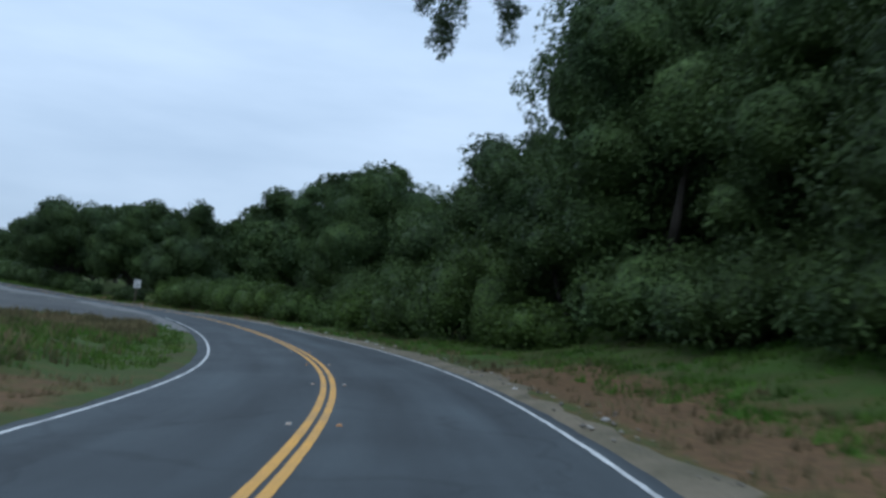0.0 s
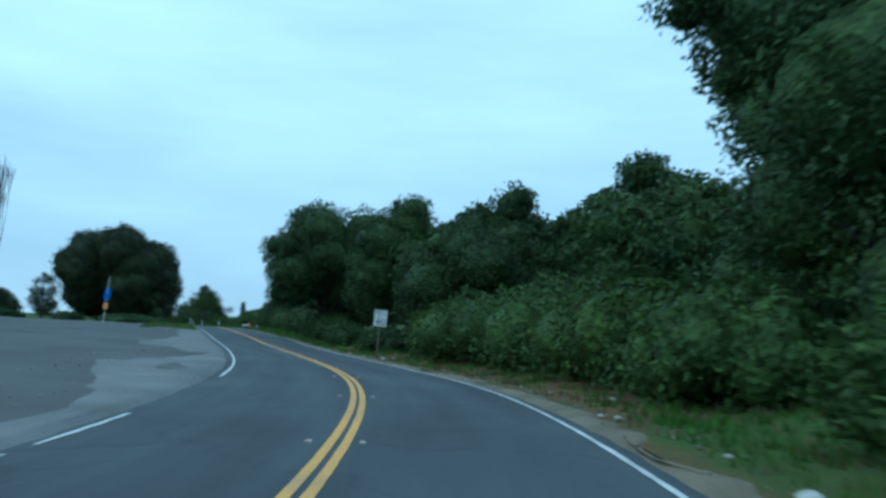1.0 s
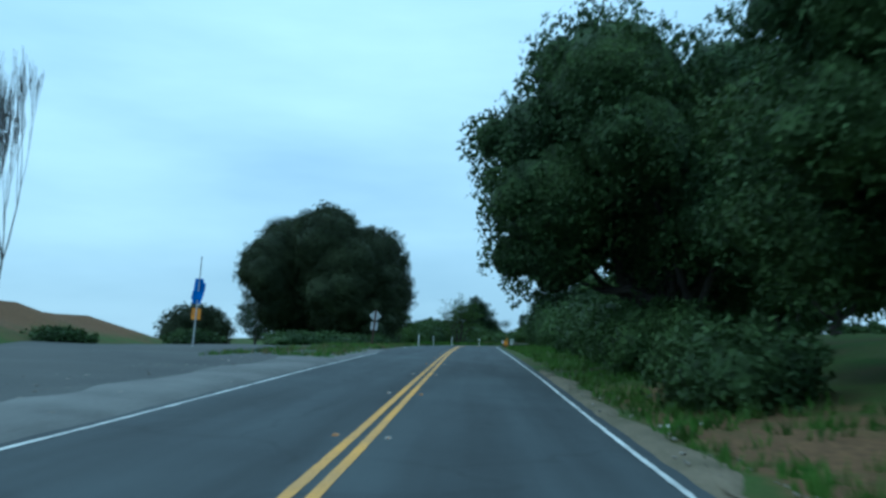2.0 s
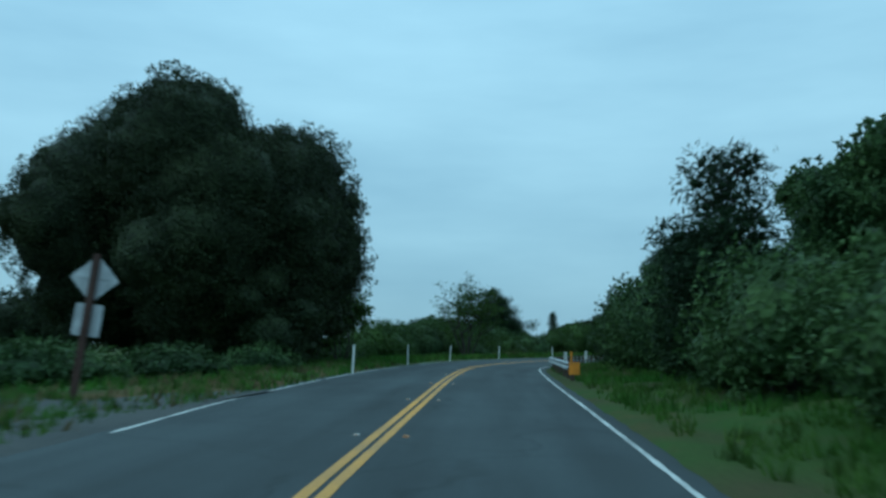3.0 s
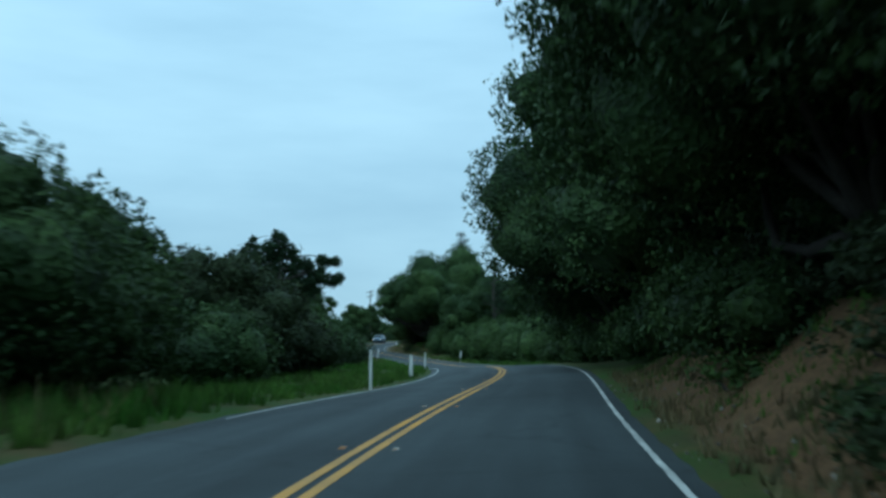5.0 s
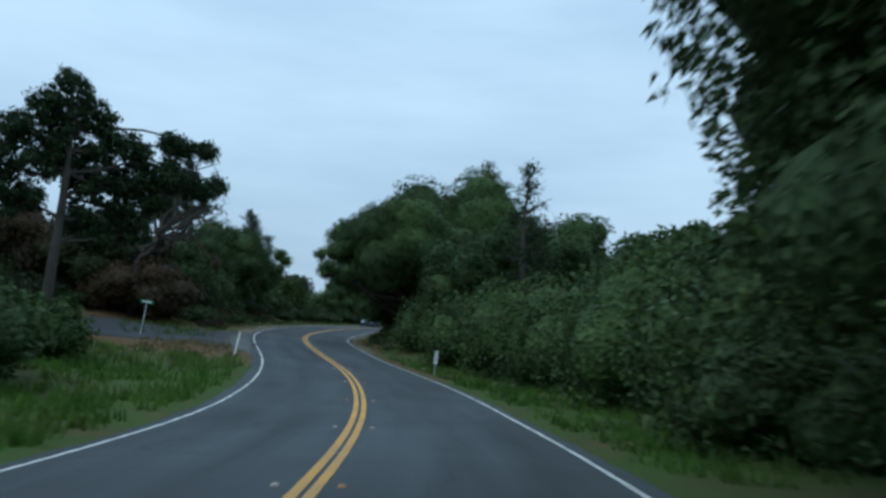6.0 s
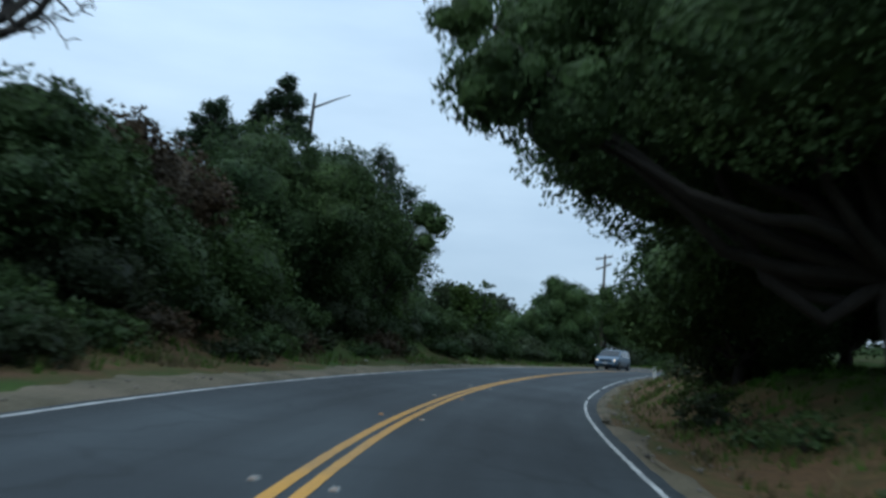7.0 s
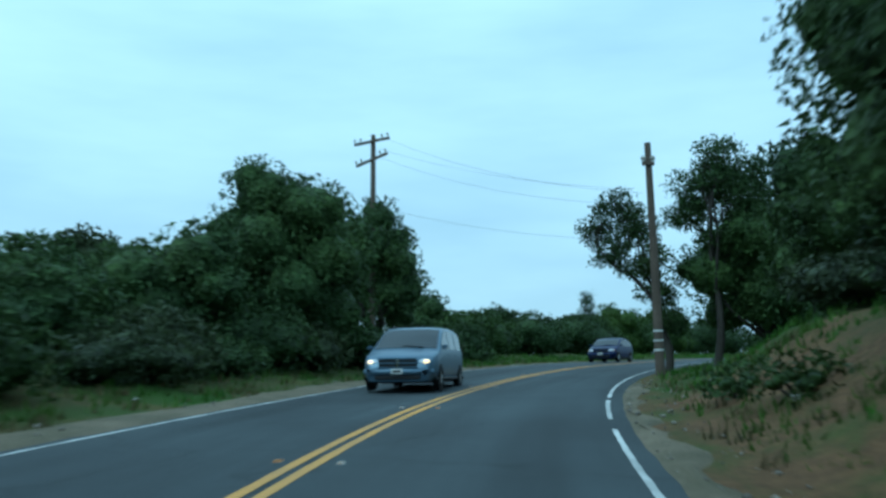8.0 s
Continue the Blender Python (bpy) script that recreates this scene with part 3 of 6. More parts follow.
def oak(s, d, height, width, seed, label, low=0.25, mat=None, leaf=0.2, per=34, name="oak_tree", lean=0.0, blobs=11,
        droop=None, extra=(), spray=0.27, core=0.84):
    """A broad evergreen: short trunk, spreading limbs, a lumpy crown. low: where the crown begins, as a share of the height."""
    rng = np.random.default_rng(seed)
    top = thing(name, at(s, d, -0.1), label, "tree", turn=heading(s))
    R, H = width / 2, height
    mid = H * (low + 1) / 2
    half = H * (1 - low) / 2
    bumps = []
    lumps = [((lean * 0.5, 0, mid), (R * 0.62, R * 0.62, half * 0.78))]
    for i in range(blobs):
        a, e = 2.399 * i + rng.random(), -0.8 + 1.75 * (i + 0.5) / blobs
        ce = math.sqrt(max(0.05, 1 - min(e * e, 0.95)))
        k = 0.60 + 0.14 * rng.random()
        size = R * (0.34 + 0.16 * rng.random())
        lumps.append(((lean + R * k * ce * math.cos(a), R * k * ce * math.sin(a), mid + half * 0.72 * e),
                      (size, size, min(size * 0.85, half * 0.6))))
    for c, r in lumps[1:]:
        a, e, k = 2 * math.pi * rng.random(), rng.random() - 0.35, 0.42 + 0.16 * rng.random()
        side = np.array([0.85 * math.cos(a), 0.85 * math.sin(a), e])
        outward = np.array(c) - [lean * 0.5, 0, mid]
        side = side + 0.7 * outward / (np.linalg.norm(outward) + 1e-6)
        bumps.append((np.array(c) + side / np.linalg.norm(side) * np.array(r) * 0.62, np.array(r) * k))
    hanging = []
    for c in (droop or ()):
        for k in range(5):
            size = 0.13 + 0.12 * rng.random()
            hanging.append((np.asarray(c) + rng.normal(size=3) * [0.2, 0.2, 0.24], (size, size, size * 1.2)))
    if hanging:
        part("branch", foliage("branch", rng, hanging, 420, 0.085, mat or OAK, core=0.0, clump=0.4, inner=0.0), top, "leafy twigs hanging over the road")
    for c, r in extra:
        lumps.append((np.asarray(c, float), (r, r, r * 0.85)))
        for k in range(3):
            bumps.append((np.asarray(c) + unit(rng, 1)[0] * r * 0.72, np.array((r, r, r * 0.85)) * (0.34 + 0.2 * rng.random())))
    fork = np.array([lean * 0.2, 0, H * max(low * 0.8, 0.12)])
    base = max(0.09, height * 0.028)
    runs = [(bend(rng, (0, 0, -0.2), fork, 5, 0.06), np.linspace(base * 1.25, base * 0.85, 5))]
    for c in (droop or ()):
        arch = np.array([[0, 0, H * 0.9], [c[0] * 0.4, c[1] * 0.4, H + 1.4], [c[0] * 0.8, c[1] * 0.8, H + 1.5], [c[0], c[1], c[2] + 0.9], c])
        runs.append((arch, np.linspace(0.09, 0.012, 5)))
    for c, r in lumps[1:]:
        runs.append((bend(rng, fork, np.asarray(c) * [0.95, 0.95, 1] - [0, 0, r[2] * 0.2], 6, 0.10), np.linspace(base * 0.6, base * 0.12, 6)))
    part("trunk", tubes("trunk", runs, BARK), top, "dark branching trunk")
    part("crown", masses("crown", rng, lumps + bumps, *coat(per, leaf, d), mat or OAK, core, spray=spray, side=1 if d > 0 else -1), top)
    return top


def bush(s, d, height, width, seed, label, mat=None, leaf=0.18, per=30, long=1.0, core=0.80):
    """A shrub that is leafy to the ground."""
    rng = np.random.default_rng(seed)
    top = thing("bush", at(s, d, -0.1), label, "bush", turn=heading(s))
    lumps, runs = [], []
    for i in range(8):
        a, k = 2.399 * i + rng.random() * 0.8, math.sqrt((i + 0.3) / 8)
        size = width * (0.24 + 0.08 * rng.random())
        z = height * (0.72 - 0.42 * k) * (0.85 + 0.3 * rng.random())
        c = (width * 0.34 * k * math.cos(a), width * 0.34 * long * k * math.sin(a), z)
        lumps.append((c, (size, size * long ** 0.6, min(height - z, height * 0.42) + 0.02 * height)))
        runs.append((bend(rng, (c[0] * 0.2, c[1] * 0.2, -0.1), c, 4, 0.1), np.linspace(0.035, 0.012, 4) * max(1, height / 2)))
    part("stem", tubes("stem", runs, BARK, 5), top, "thin woody stems")
    part("crown", masses("crown", rng, lumps, *coat(per, leaf, d), mat or SHRUB, core, spray=0.22, side=1 if d > 0 else -1), top)
    return top


def pine(s, d, height, width, seed, label, bare=0.3, per=85, leaf=0.26, name="pine_tree", whorls=9):
    """A straight trunk with uneven upswept limbs, tufts of needles strung along their outer halves."""
    rng = np.random.default_rng(seed)
    top = thing(name, at(s, d, -0.1), label, "tree", turn=heading(s))
    runs = [(bend(rng, (0, 0, -0.2), (0, 0, height * 0.97), 8, 0.015), np.linspace(height * 0.024, height * 0.004, 8))]
    lumps = []
    for w in range(whorls):
        f = bare + (1 - bare) * (w + 0.3 + 0.5 * rng.random()) / whorls
        u = min(1.0, (f - bare) / (1 - bare))
        reach = width / 2 * (1 - 0.82 * u ** 1.25) * (0.75 + 0.4 * rng.random())
        for j in range(4):
            a = 2.399 * (w * 4 + j) + rng.random() * 1.2
            q = reach * (0.45 + 0.7 * rng.random())
            p0 = np.array([0, 0, min(f, 0.96) * height])
            p1 = p0 + [q * math.cos(a), q * math.sin(a), q * (0.1 + 0.4 * rng.random()) + 0.12]
            limb = bend(rng, p0, p1, 6, 0.08)
            runs.append((limb, np.linspace(height * 0.008, height * 0.002, 6)))
            n = 1 + int(q / 0.62)
            for k in range(n):
                g = 1.0 - 0.6 * k / max(1, n)
                size = float(np.clip(0.20 + 0.13 * q, 0.24, 0.60)) * (0.7 + 0.5 * rng.random())
                c = limb[int(round(g * 5))] + rng.normal(size=3) * 0.14 * q ** 0.5 + [0, 0, size * 0.3]
                lumps.append((c, (size, size, size * (0.7 + 0.35 * rng.random()))))
    lumps.append(((0, 0, height * 0.97), (0.16 + width * 0.02, 0.16 + width * 0.02, 0.3)))
    part("trunk", tubes("trunk", runs, BARK, 5), top, "dark straight trunk with limbs")
    part("crown", foliage("crown", rng, lumps, per, leaf, NEEDLE, 0.2, 0.32, 0.3, 0.5), top)
    return top


def clumped_pine(s, d, seed, head, clumps, label):
    """An old pine: one straight trunk up to its head, level limbs, and dense rounded clumps of needles. clumps: (centre, radius)."""
    rng = np.random.default_rng(seed)
    top = thing("pine_tree", at(s, d, -0.1), label, "tree", turn=heading(s))
    head = np.asarray(head, float)
    stem = bend(rng, (0, 0, -0.2), head, 12, 0.012)
    runs, lumps = [(stem, np.linspace(0.26, 0.07, 12))], []
    for c, r in clumps:
        c = np.asarray(c, float)
        root = stem[int(np.clip(round((c[2] - 0.5) / head[2] * 11), 0, 11))]
        runs.append((bend(rng, root, c, 7, 0.06), np.linspace(0.05 + 0.02 * r, 0.025, 7)))
        lumps.append((c, (r * 0.62, r * 0.62, r * 0.45)))
        for k in range(int(7 + 14 * r)):
            size = 0.13 + 0.09 * rng.random() + 0.10 * r
            lumps.append((c + unit(rng, 1)[0] * r * [1, 1, 0.72] * (0.65 + 0.4 * rng.random()), (size, size, size * 0.8)))
    part("trunk", tubes("trunk", runs, BARK), top, "straight dark trunk with level limbs")
    part("crown", masses("crown", rng, lumps, 100, 0.11, NEEDLE, 0.66, spray=0.25), top)
    return top


def branching(rng, runs, tips, p, d, length, rad, depth, forks=3, spread=0.6, up=0.15, crook=0.16):
    d = d / np.linalg.norm(d)
    n = 5
    pts = [p]
    for i in range(n - 1):
        d = d + rng.normal(size=3) * crook + [0, 0, up * 0.25]
        d /= np.linalg.norm(d)
        pts.append(pts[-1] + d * length / (n - 1))
    runs.append((np.array(pts), np.linspace(rad, rad * 0.55, n)))
    if depth <= 1:
        tips.append((pts[-1], d))
        if depth == 1:
            tips.append((pts[2], d))
    if depth == 0:
        return
    for k in range(forks):
        q = pts[-1] if k == 0 else pts[2 + k % 3]
        e = d + spread * unit(rng, 1)[0] + [0, 0, up]
        branching(rng, runs, tips, q, e, length * (0.62 + 0.22 * rng.random()), rad * (0.62 if k == 0 else 0.46), depth - 1, forks, spread, up, crook)


def airy(s, d, height, width, seed, label, stems=4, per=50, leaf=0.2):
    """Several slender stems that fan out, with loose layers of leaves and sky between them."""
    rng = np.random.default_rng(seed)
    top = thing("open_tree", at(s, d, -0.1), label, "tree", turn=heading(s))
    runs, tips = [], []
    for i in range(stems):
        a = 2 * math.pi * (i + rng.random() * 0.6) / stems
        branching(rng, runs, tips, np.array([0.12 * math.cos(a), 0.12 * math.sin(a), -0.15]),
                  np.array([0.42 * math.cos(a) * width / height, 0.42 * math.sin(a) * width / height, 1.0]),
                  height * 0.36, height * 0.014, 3, 3, 0.95 * width / height, 0.05, 0.10)
    z = max(t[0][2] for t in tips)
    x = max(float(np.hypot(t[0][0], t[0][1])) for t in tips)
    k = np.array([width / 2 / x * 0.92, width / 2 / x * 0.92, height / z * 0.96])
    runs = [(p * k, r) for p, r in runs]
    lumps = [(t * k, np.array([1, 1, 0.42]) * width * (0.04 + 0.035 * rng.random())) for t, _ in tips]
    part("trunk", tubes("trunk", runs, BARK, 5), top, "several slender dark stems")
    part("crown", foliage("crown", rng, lumps, per, leaf, FRESH, 0.6, 0.0, 0.0, 0.4), top)
    return top


def loose_tree(s, d, seed, fork, lobes, label):
    """A forked trunk whose limbs end in loose lobes of leaves, with sky showing through. lobes: (centre, radius)."""
    rng = np.random.default_rng(seed)
    top = thing("open_tree", at(s, d, -0.1), label, "tree", turn=heading(s))
    fork = np.asarray(fork, float)
    runs, sprays = [(bend(rng, (0, 0, -0.2), fork, 6, 0.05), np.linspace(0.13, 0.09, 6))], []
    for c, r in lobes:
        c = np.asarray(c, float)
        limb = bend(rng, fork, c, 7, 0.08)
        runs.append((limb, np.linspace(0.06, 0.02, 7)))
        for k in range(max(6, int(20 * r))):
            tip = c + unit(rng, 1)[0] * r * (0.45 + 0.5 * rng.random()) * [1, 1, 0.85]
            runs.append((bend(rng, limb[4 + k % 3], tip, 4, 0.1), np.linspace(0.02, 0.006, 4)))
            size = r * (0.26 + 0.16 * rng.random())
            sprays.append((tip, (size, size, size * 0.75)))
    part("trunk", tubes("trunk", runs, BARK, 5), top, "dark forked trunk")
    part("crown", foliage("crown", rng, sprays, 330, 0.085, OAK, 0.6, 0.0, 0.0, 0.35), top)
    return top


def bare_tree(s, d, height, width, seed, label, name="bare_tree", upright=1.0, depth=4, mat=None, crook=0.1, thick=0.02,
              spread=0.9, twig=0.008, trunk=0.34):
    """Limbs and twigs alone."""
    rng = np.random.default_rng(seed)
    top = thing(name, at(s, d, -0.1), label, "tree", turn=heading(s))
    runs, tips = [], []
    branching(rng, runs, tips, np.array([0, 0, -0.15]), np.array([0, 0, 1.0]), height * trunk, height * thick, depth, 3,
              spread, 0.35 * upright, crook)
    z = max(t[0][2] for t in tips)
    x = max(abs(float(t[0][0])) for t in tips)
    k = np.array([width / 2 / max(x, 0.1), width / 2 / max(x, 0.1), height / z])
    part("trunk", tubes("trunk", [(p * k, np.maximum(r, twig)) for p, r in runs], mat or GREYBARK, 4), top)
    return top


def dead_oak(s, d, seed, fork, arms, label):
    """A short trunk and crooked bare limbs that end in tangles of twigs. arms: where the limbs end."""
    rng = np.random.default_rng(seed)
    top = thing("dead_tree", at(s, d, -0.1), label, "tree", turn=heading(s))
    part("trunk", tubes("trunk", [(bend(rng, (0, 0, -0.2), fork, 6, 0.05), np.linspace(0.24, 0.17, 6))], BARK, 8), top, "short leaning grey trunk")
    for tip in arms:
        limb = bend(rng, fork, tip, 10, 0.10)
        limb[1:-1] += rng.normal(size=(8, 3)) * 0.15
        limb[2:7, 2] += 0.035 * np.linalg.norm(np.asarray(tip) - fork) * rng.normal()
        way = np.asarray(tip) - fork
        way = way / np.linalg.norm(way)
        runs, tips = [(limb, np.linspace(0.12, 0.028, 10))], []
        for k in (4, 5, 6, 7, 8, 9):
            side = way * 0.45 + 1.0 * unit(rng, 1)[0] + [0, 0, 0.12]
            branching(rng, runs, tips, limb[k], side, 0.45 + 0.35 * rng.random(), 0.032, 2, 2, 1.25, 0.06, 0.42)
        part("limb", tubes("limb", [(np.asarray(p), np.maximum(r, 0.012)) for p, r in runs], BARK, 5), top)
    return top


# ---------------------------------------------------------------- ground, road, markings
def cover_of(s, d):
    """How much bare soil shows: 0 is grass, 1 is soil."""
    soil = 0.30 + 0 * s
    soil = np.maximum(soil, (0.34 + 0.25 * ((s > 0) & (s < 60) & (d > 0)) + 0.25 * (s > 255)) * np.exp(-((abs(d) - 2.9) / 0.5) ** 2))
    for a, b, lo, hi, v in ((182, 216, 2.9, 6.5, 0.9), (270, 320, 3.0, 6.0, 0.62), (8, 27, 3.0, 6.2, 0.70), (52, 100, 2.9, 6, 0.68),
                            (-20, 24, -9, -3.4, 0.40), (6, 21, -5.4, -2.6, 0.66), (34, 50, -10, -3.6, 0.5), (254, 268, -9, -3.0, 0.75), (264, 292, -24, -4.0, 0.62), (266, 290, -6.5, -3, 0.6), (290, 318, -6.5, -3.4, 0.40), (88, 150, -44, -19, 0.95),
                            (118, 138, -5.5, -2.6, 0.55)):
        soil = np.maximum(soil, v * smooth((s - a) / 4) * smooth((b - s) / 4) * smooth((d - lo) / 0.5) * smooth((hi - d) / 0.8))
    return soil


def build_ground():
    near = [2.62, 2.9, 3.15, 3.5, 4, 4.6, 5.4, 6.5, 8, 10, 13, 17, 22, 28, 36, 45]
    ds = np.array([-v for v in near[::-1]] + near)
    s = np.concatenate([[-1600, -420, -140, -60], np.arange(-30, 400, 1.2), [430, 520, 800, 2200]])
    S, D = np.meshgrid(s, ds, indexing="ij")
    x, y, h, z, b = line(S)
    Z = ground(S, D) - 0.05 * (abs(D) < 2.8) - 0.06 * ((S > 121) & (S < 151) & (D < 0) & (D > -3.3))
    Z = Z + 2.4 * smooth((S - 92) / 14) * smooth((146 - S) / 14) * smooth((-D - 19) / 5) * (1 + 0.25 * ripple(S * 0.8, D))
    edge = 2.8 + 17 * smooth((S - 44) / 16) * smooth((133 - S) / 22)
    Z = Z - 0.13 * smooth((S - 48) / 3) * smooth((128 - S) / 3) * (D < -3.2) * (-D < edge - 1.0)
    edge = 2.8 + 13 * smooth((S - 261.5) / 5) * smooth((275.5 - S) / 6)
    Z = Z - 0.13 * (S > 262.5) * (S < 273.5) * (D < -3.2) * (-D < edge - 0.8)
    X, Y = x + D * np.cos(h), y + D * np.sin(h)
    nx, ny = math.cos(radians(27)), math.sin(radians(27))
    far = [12, 60, 300, 1800]
    L = [(X[:, 0] - f * nx, Y[:, 0] - f * ny, Z[:, 0] * 0.5 ** (f > 100) - 1.2 * (f > 50)) for f in far[::-1]]
    R_ = [(X[:, -1] + f * nx, Y[:, -1] + f * ny, Z[:, -1] * 0.5 ** (f > 100) - 0.4 * (f > 50)) for f in far]
    cols = [np.stack(c, 1) for c in L] + [np.stack([X[:, j], Y[:, j], Z[:, j]], 1) for j in range(len(ds))] + [np.stack(c, 1) for c in R_]
    v = np.stack(cols, 1)
    n, m = v.shape[:2]
    i = np.arange(n - 1)[:, None] * m + np.arange(m - 1)[None]
    f = np.stack([i, i + 1, i + m + 1, i + m], 2).reshape(-1, 4)
    me = shaded(mesh("ground", v.reshape(-1, 3), f, VERGE))
    k = np.zeros((n, m)) + 0.3
    k[:, 4:-4] = cover_of(S, D)
    me.attributes.new("cover", "FLOAT", "POINT").data.foreach_set("value", k.ravel().astype(np.float32))
    return tagged(new("ground", me), "rolling roadside ground of short grass and brown soil", "ground", "", "structure")


build_ground()
rs = np.arange(-40, 398, 0.6)
flare = lambda s: 0.32 * smooth((s - 122) / 8) * smooth((149 - s) / 9)
wob_l = -flare(rs) + 0.07 * np.sin(rs * 1.9) * np.sin(rs * 0.61 + 1) + 0.05 * np.sin(rs * 5.3)
wob_r = 0.06 * np.sin(rs * 1.5 + 2) * np.sin(rs * 0.47) + 0.05 * np.sin(rs * 4.7)
one = np.ones_like(rs)
strip("road", rs, [-2.78 * one + wob_l, -2.4 * one - flare(rs), -1.2 * one, 0 * one, 1.2 * one, 2.4 * one, 2.82 * one + wob_r],
      [-0.04, -0.003, 0.0, 0.003, 0.0, -0.003, -0.04], ASPHALT, label="worn grey asphalt two-lane road with patches and cracks", category="road")


def paint(name, d, wide, mat, label, spans=((-40, 398),), seed=1, ragged=0.002, lift=0.007):
    """A painted line on the road, a few millimetres proud, with chipped edges."""
    rng = np.random.default_rng(seed)
    for a, b in spans:
        s = np.arange(a, b, 0.2)
        e1, e2 = rng.normal(size=(2, len(s))) * ragged
        d0 = d + 0.02 * np.sin(s * 0.11 + seed) - flare(s) * (d < -1)
        ob = strip(name, s, [d0 - wide / 2 + e1, d0 + wide / 2 + e2], [lift - 0.006 * abs(d) / 2.4] * 2, mat, label=label, category="road marking")


paint("road_marking", -0.060, 0.085, YELLOW, "worn yellow centre line, one of a pair", seed=2)
paint("road_marking", 0.085, 0.085, YELLOW, "worn yellow centre line, one of a pair", seed=3)
paint("road_marking", RIGHT, 0.058, WHITE, "thin white edge line on asphalt", ((-40, 289.5), (290.1, 295.7), (296.6, 305.2), (305.8, 312.4), (313.3, 316.4), (316.9, 360)), 4, 0.004)
paint("road_marking", -LEFT, 0.055, WHITE, "thin worn white edge line on asphalt",
      ((-40, 50.1), (50.6, 53.4), (60.2, 112.4), (124.4, 136), (136.5, 147.5), (152, 160), (163.5, 165.5), (183, 187), (201.6, 265), (266, 398)), 5, 0.005)


def patch(name, a, b, inner, outer, mat, lift, label, seed, cols=9, category="pavement"):
    """Ground surfacing draped beside the road, with a ragged outer edge. inner and outer are functions of s."""
    rng = np.random.default_rng(seed)
    s = np.arange(a, b, 0.5)
    i, o = inner(s), outer(s) + rng.normal(size=len(s)) * 0.07 + 0.12 * np.sin(s * 1.7 + seed) * np.sin(s * 0.63)
    t = np.linspace(0, 1, cols)
    D = i[:, None] + (o - i)[:, None] * t
    D[:, 1] = i + np.sign(i) * 0.17
    S = s[:, None] + 0 * D
    x, y, h, z, bk = line(S)
    v = np.stack([x + D * np.cos(h), y + D * np.sin(h), ground(S, D) + lift], 2)
    v[:, -1, 2] -= lift * 1.6
    v[:, 0, 2] -= 0.075
    v[:, 1, 2] -= 0.012
    v[0, :, 2] -= lift * 1.6
    v[-1, :, 2] -= lift * 1.6
    k = np.arange(len(s) - 1)[:, None] * cols + np.arange(cols - 1)[None]
    f = np.stack([k, k + 1, k + cols + 1, k + cols], 2).reshape(-1, 4)
    return tagged(new(name, shaded(mesh(name, v.reshape(-1, 3), f, mat))), label, category, "", "structure")


edge_l = lambda s: -2.6 + 0 * s
edge_r = lambda s: 2.64 + 0 * s
patch("pavement", 44, 132, edge_l, lambda s: -2.8 - 17 * smooth((s - 44) / 16) * smooth((133 - s) / 22), GRAVEL, 0.02,
      "dark grey gravel pull-out beside the road", 11, 22)
patch("pavement", 42, 118, edge_l, lambda s: -3.3 - 2.3 * (0.5 + 0.5 * np.sin(s * 0.33)) * smooth((s - 42) / 6) * (0.5 + 0.5 * np.sin(s * 0.09 + 1.5)) - 0.8 * smooth((s - 70) / 8) * smooth((112 - s) / 8),
      PALE, 0.036, "pale gravel apron along the asphalt edge", 12, 8)
patch("pavement", -30, 104, edge_r, lambda s: 2.98 + 0.25 * np.sin(s * 0.37) ** 2 + 0.3 * smooth((s - 18) / 4) * smooth((44 - s) / 6), SAND, 0.02,
      "sandy gravel shoulder with loose stones", 13, 5)
patch("pavement", 262, 330, edge_l, lambda s: -3.35 - 0.25 * np.sin(s * 0.31) ** 2, SAND, 0.02, "pale sandy shoulder beside the white line", 14, 5)
patch("pavement", 268, 322, edge_r, lambda s: 2.9 + 0.18 * np.sin(s * 0.41) ** 2, SAND, 0.02, "bare sandy shoulder below a cut bank", 15, 5)
patch("pavement", 261.5, 274.5, edge_l, lambda s: -2.8 - 13 * smooth((s - 261.5) / 5) * smooth((275.5 - s) / 6), DRIVE, 0.03, "dark asphalt side drive joining the road", 16, 14)
patch("pavement", 260, 273, edge_l, lambda s: -3.0 - 0.5 * smooth((s - 260) / 4) * smooth((274 - s) / 6), APRON, 0.045, "grey worn apron at the drive's mouth", 17, 6)


# ---------------------------------------------------------------- trees and bushes
BIG = "large dense dark evergreen oak beside the road"
GREEN = "dense bright green roadside shrub"
DARKB = "dense dark green shrub"
# right-hand hillside at the start of the shot
oak(28.5, 9.8, 11.6, 8.0, 1, "very tall evergreen oak with a limb drooping over the road", 0.0, leaf=0.17, per=50, blobs=17,
    droop=((-6.5, 5.4, 10.4), (-5.8, 5.3, 10.1), (-5.9, 5.4, 9.6), (-5.8, 5.4, 9.2), (-5.4, 5.2, 10.6), (-3.7, 4.8, 10.4), (-3.8, 4.8, 9.9), (-1.3, 4.1, 11.2)))
oak(17, 10.5, 8.5, 7.5, 207, BIG, 0.0)
oak(38.6, 9.4, 7.4, 5.6, 203, BIG, 0.0, leaf=0.18, per=48)
oak(33.5, 9.2, 5.4, 5.0, 2, BIG, 0.0)
oak(23, 11.5, 8.0, 8.0, 204, BIG, 0.0)
oak(42, 10.8, 8.4, 7.0, 3, BIG, 0.0)
oak(56.6, 9.8, 8.4, 8.8, 4, BIG, 0.02, leaf=0.18, per=52, blobs=13, lean=0.3, extra=(((-4.5, 0, 5.8), 0.85), ((-3.7, 0.3, 6.6), 0.8), ((-3.5, 0, 5.2), 1.2), ((1.6, 0, 8.2), 0.85)))
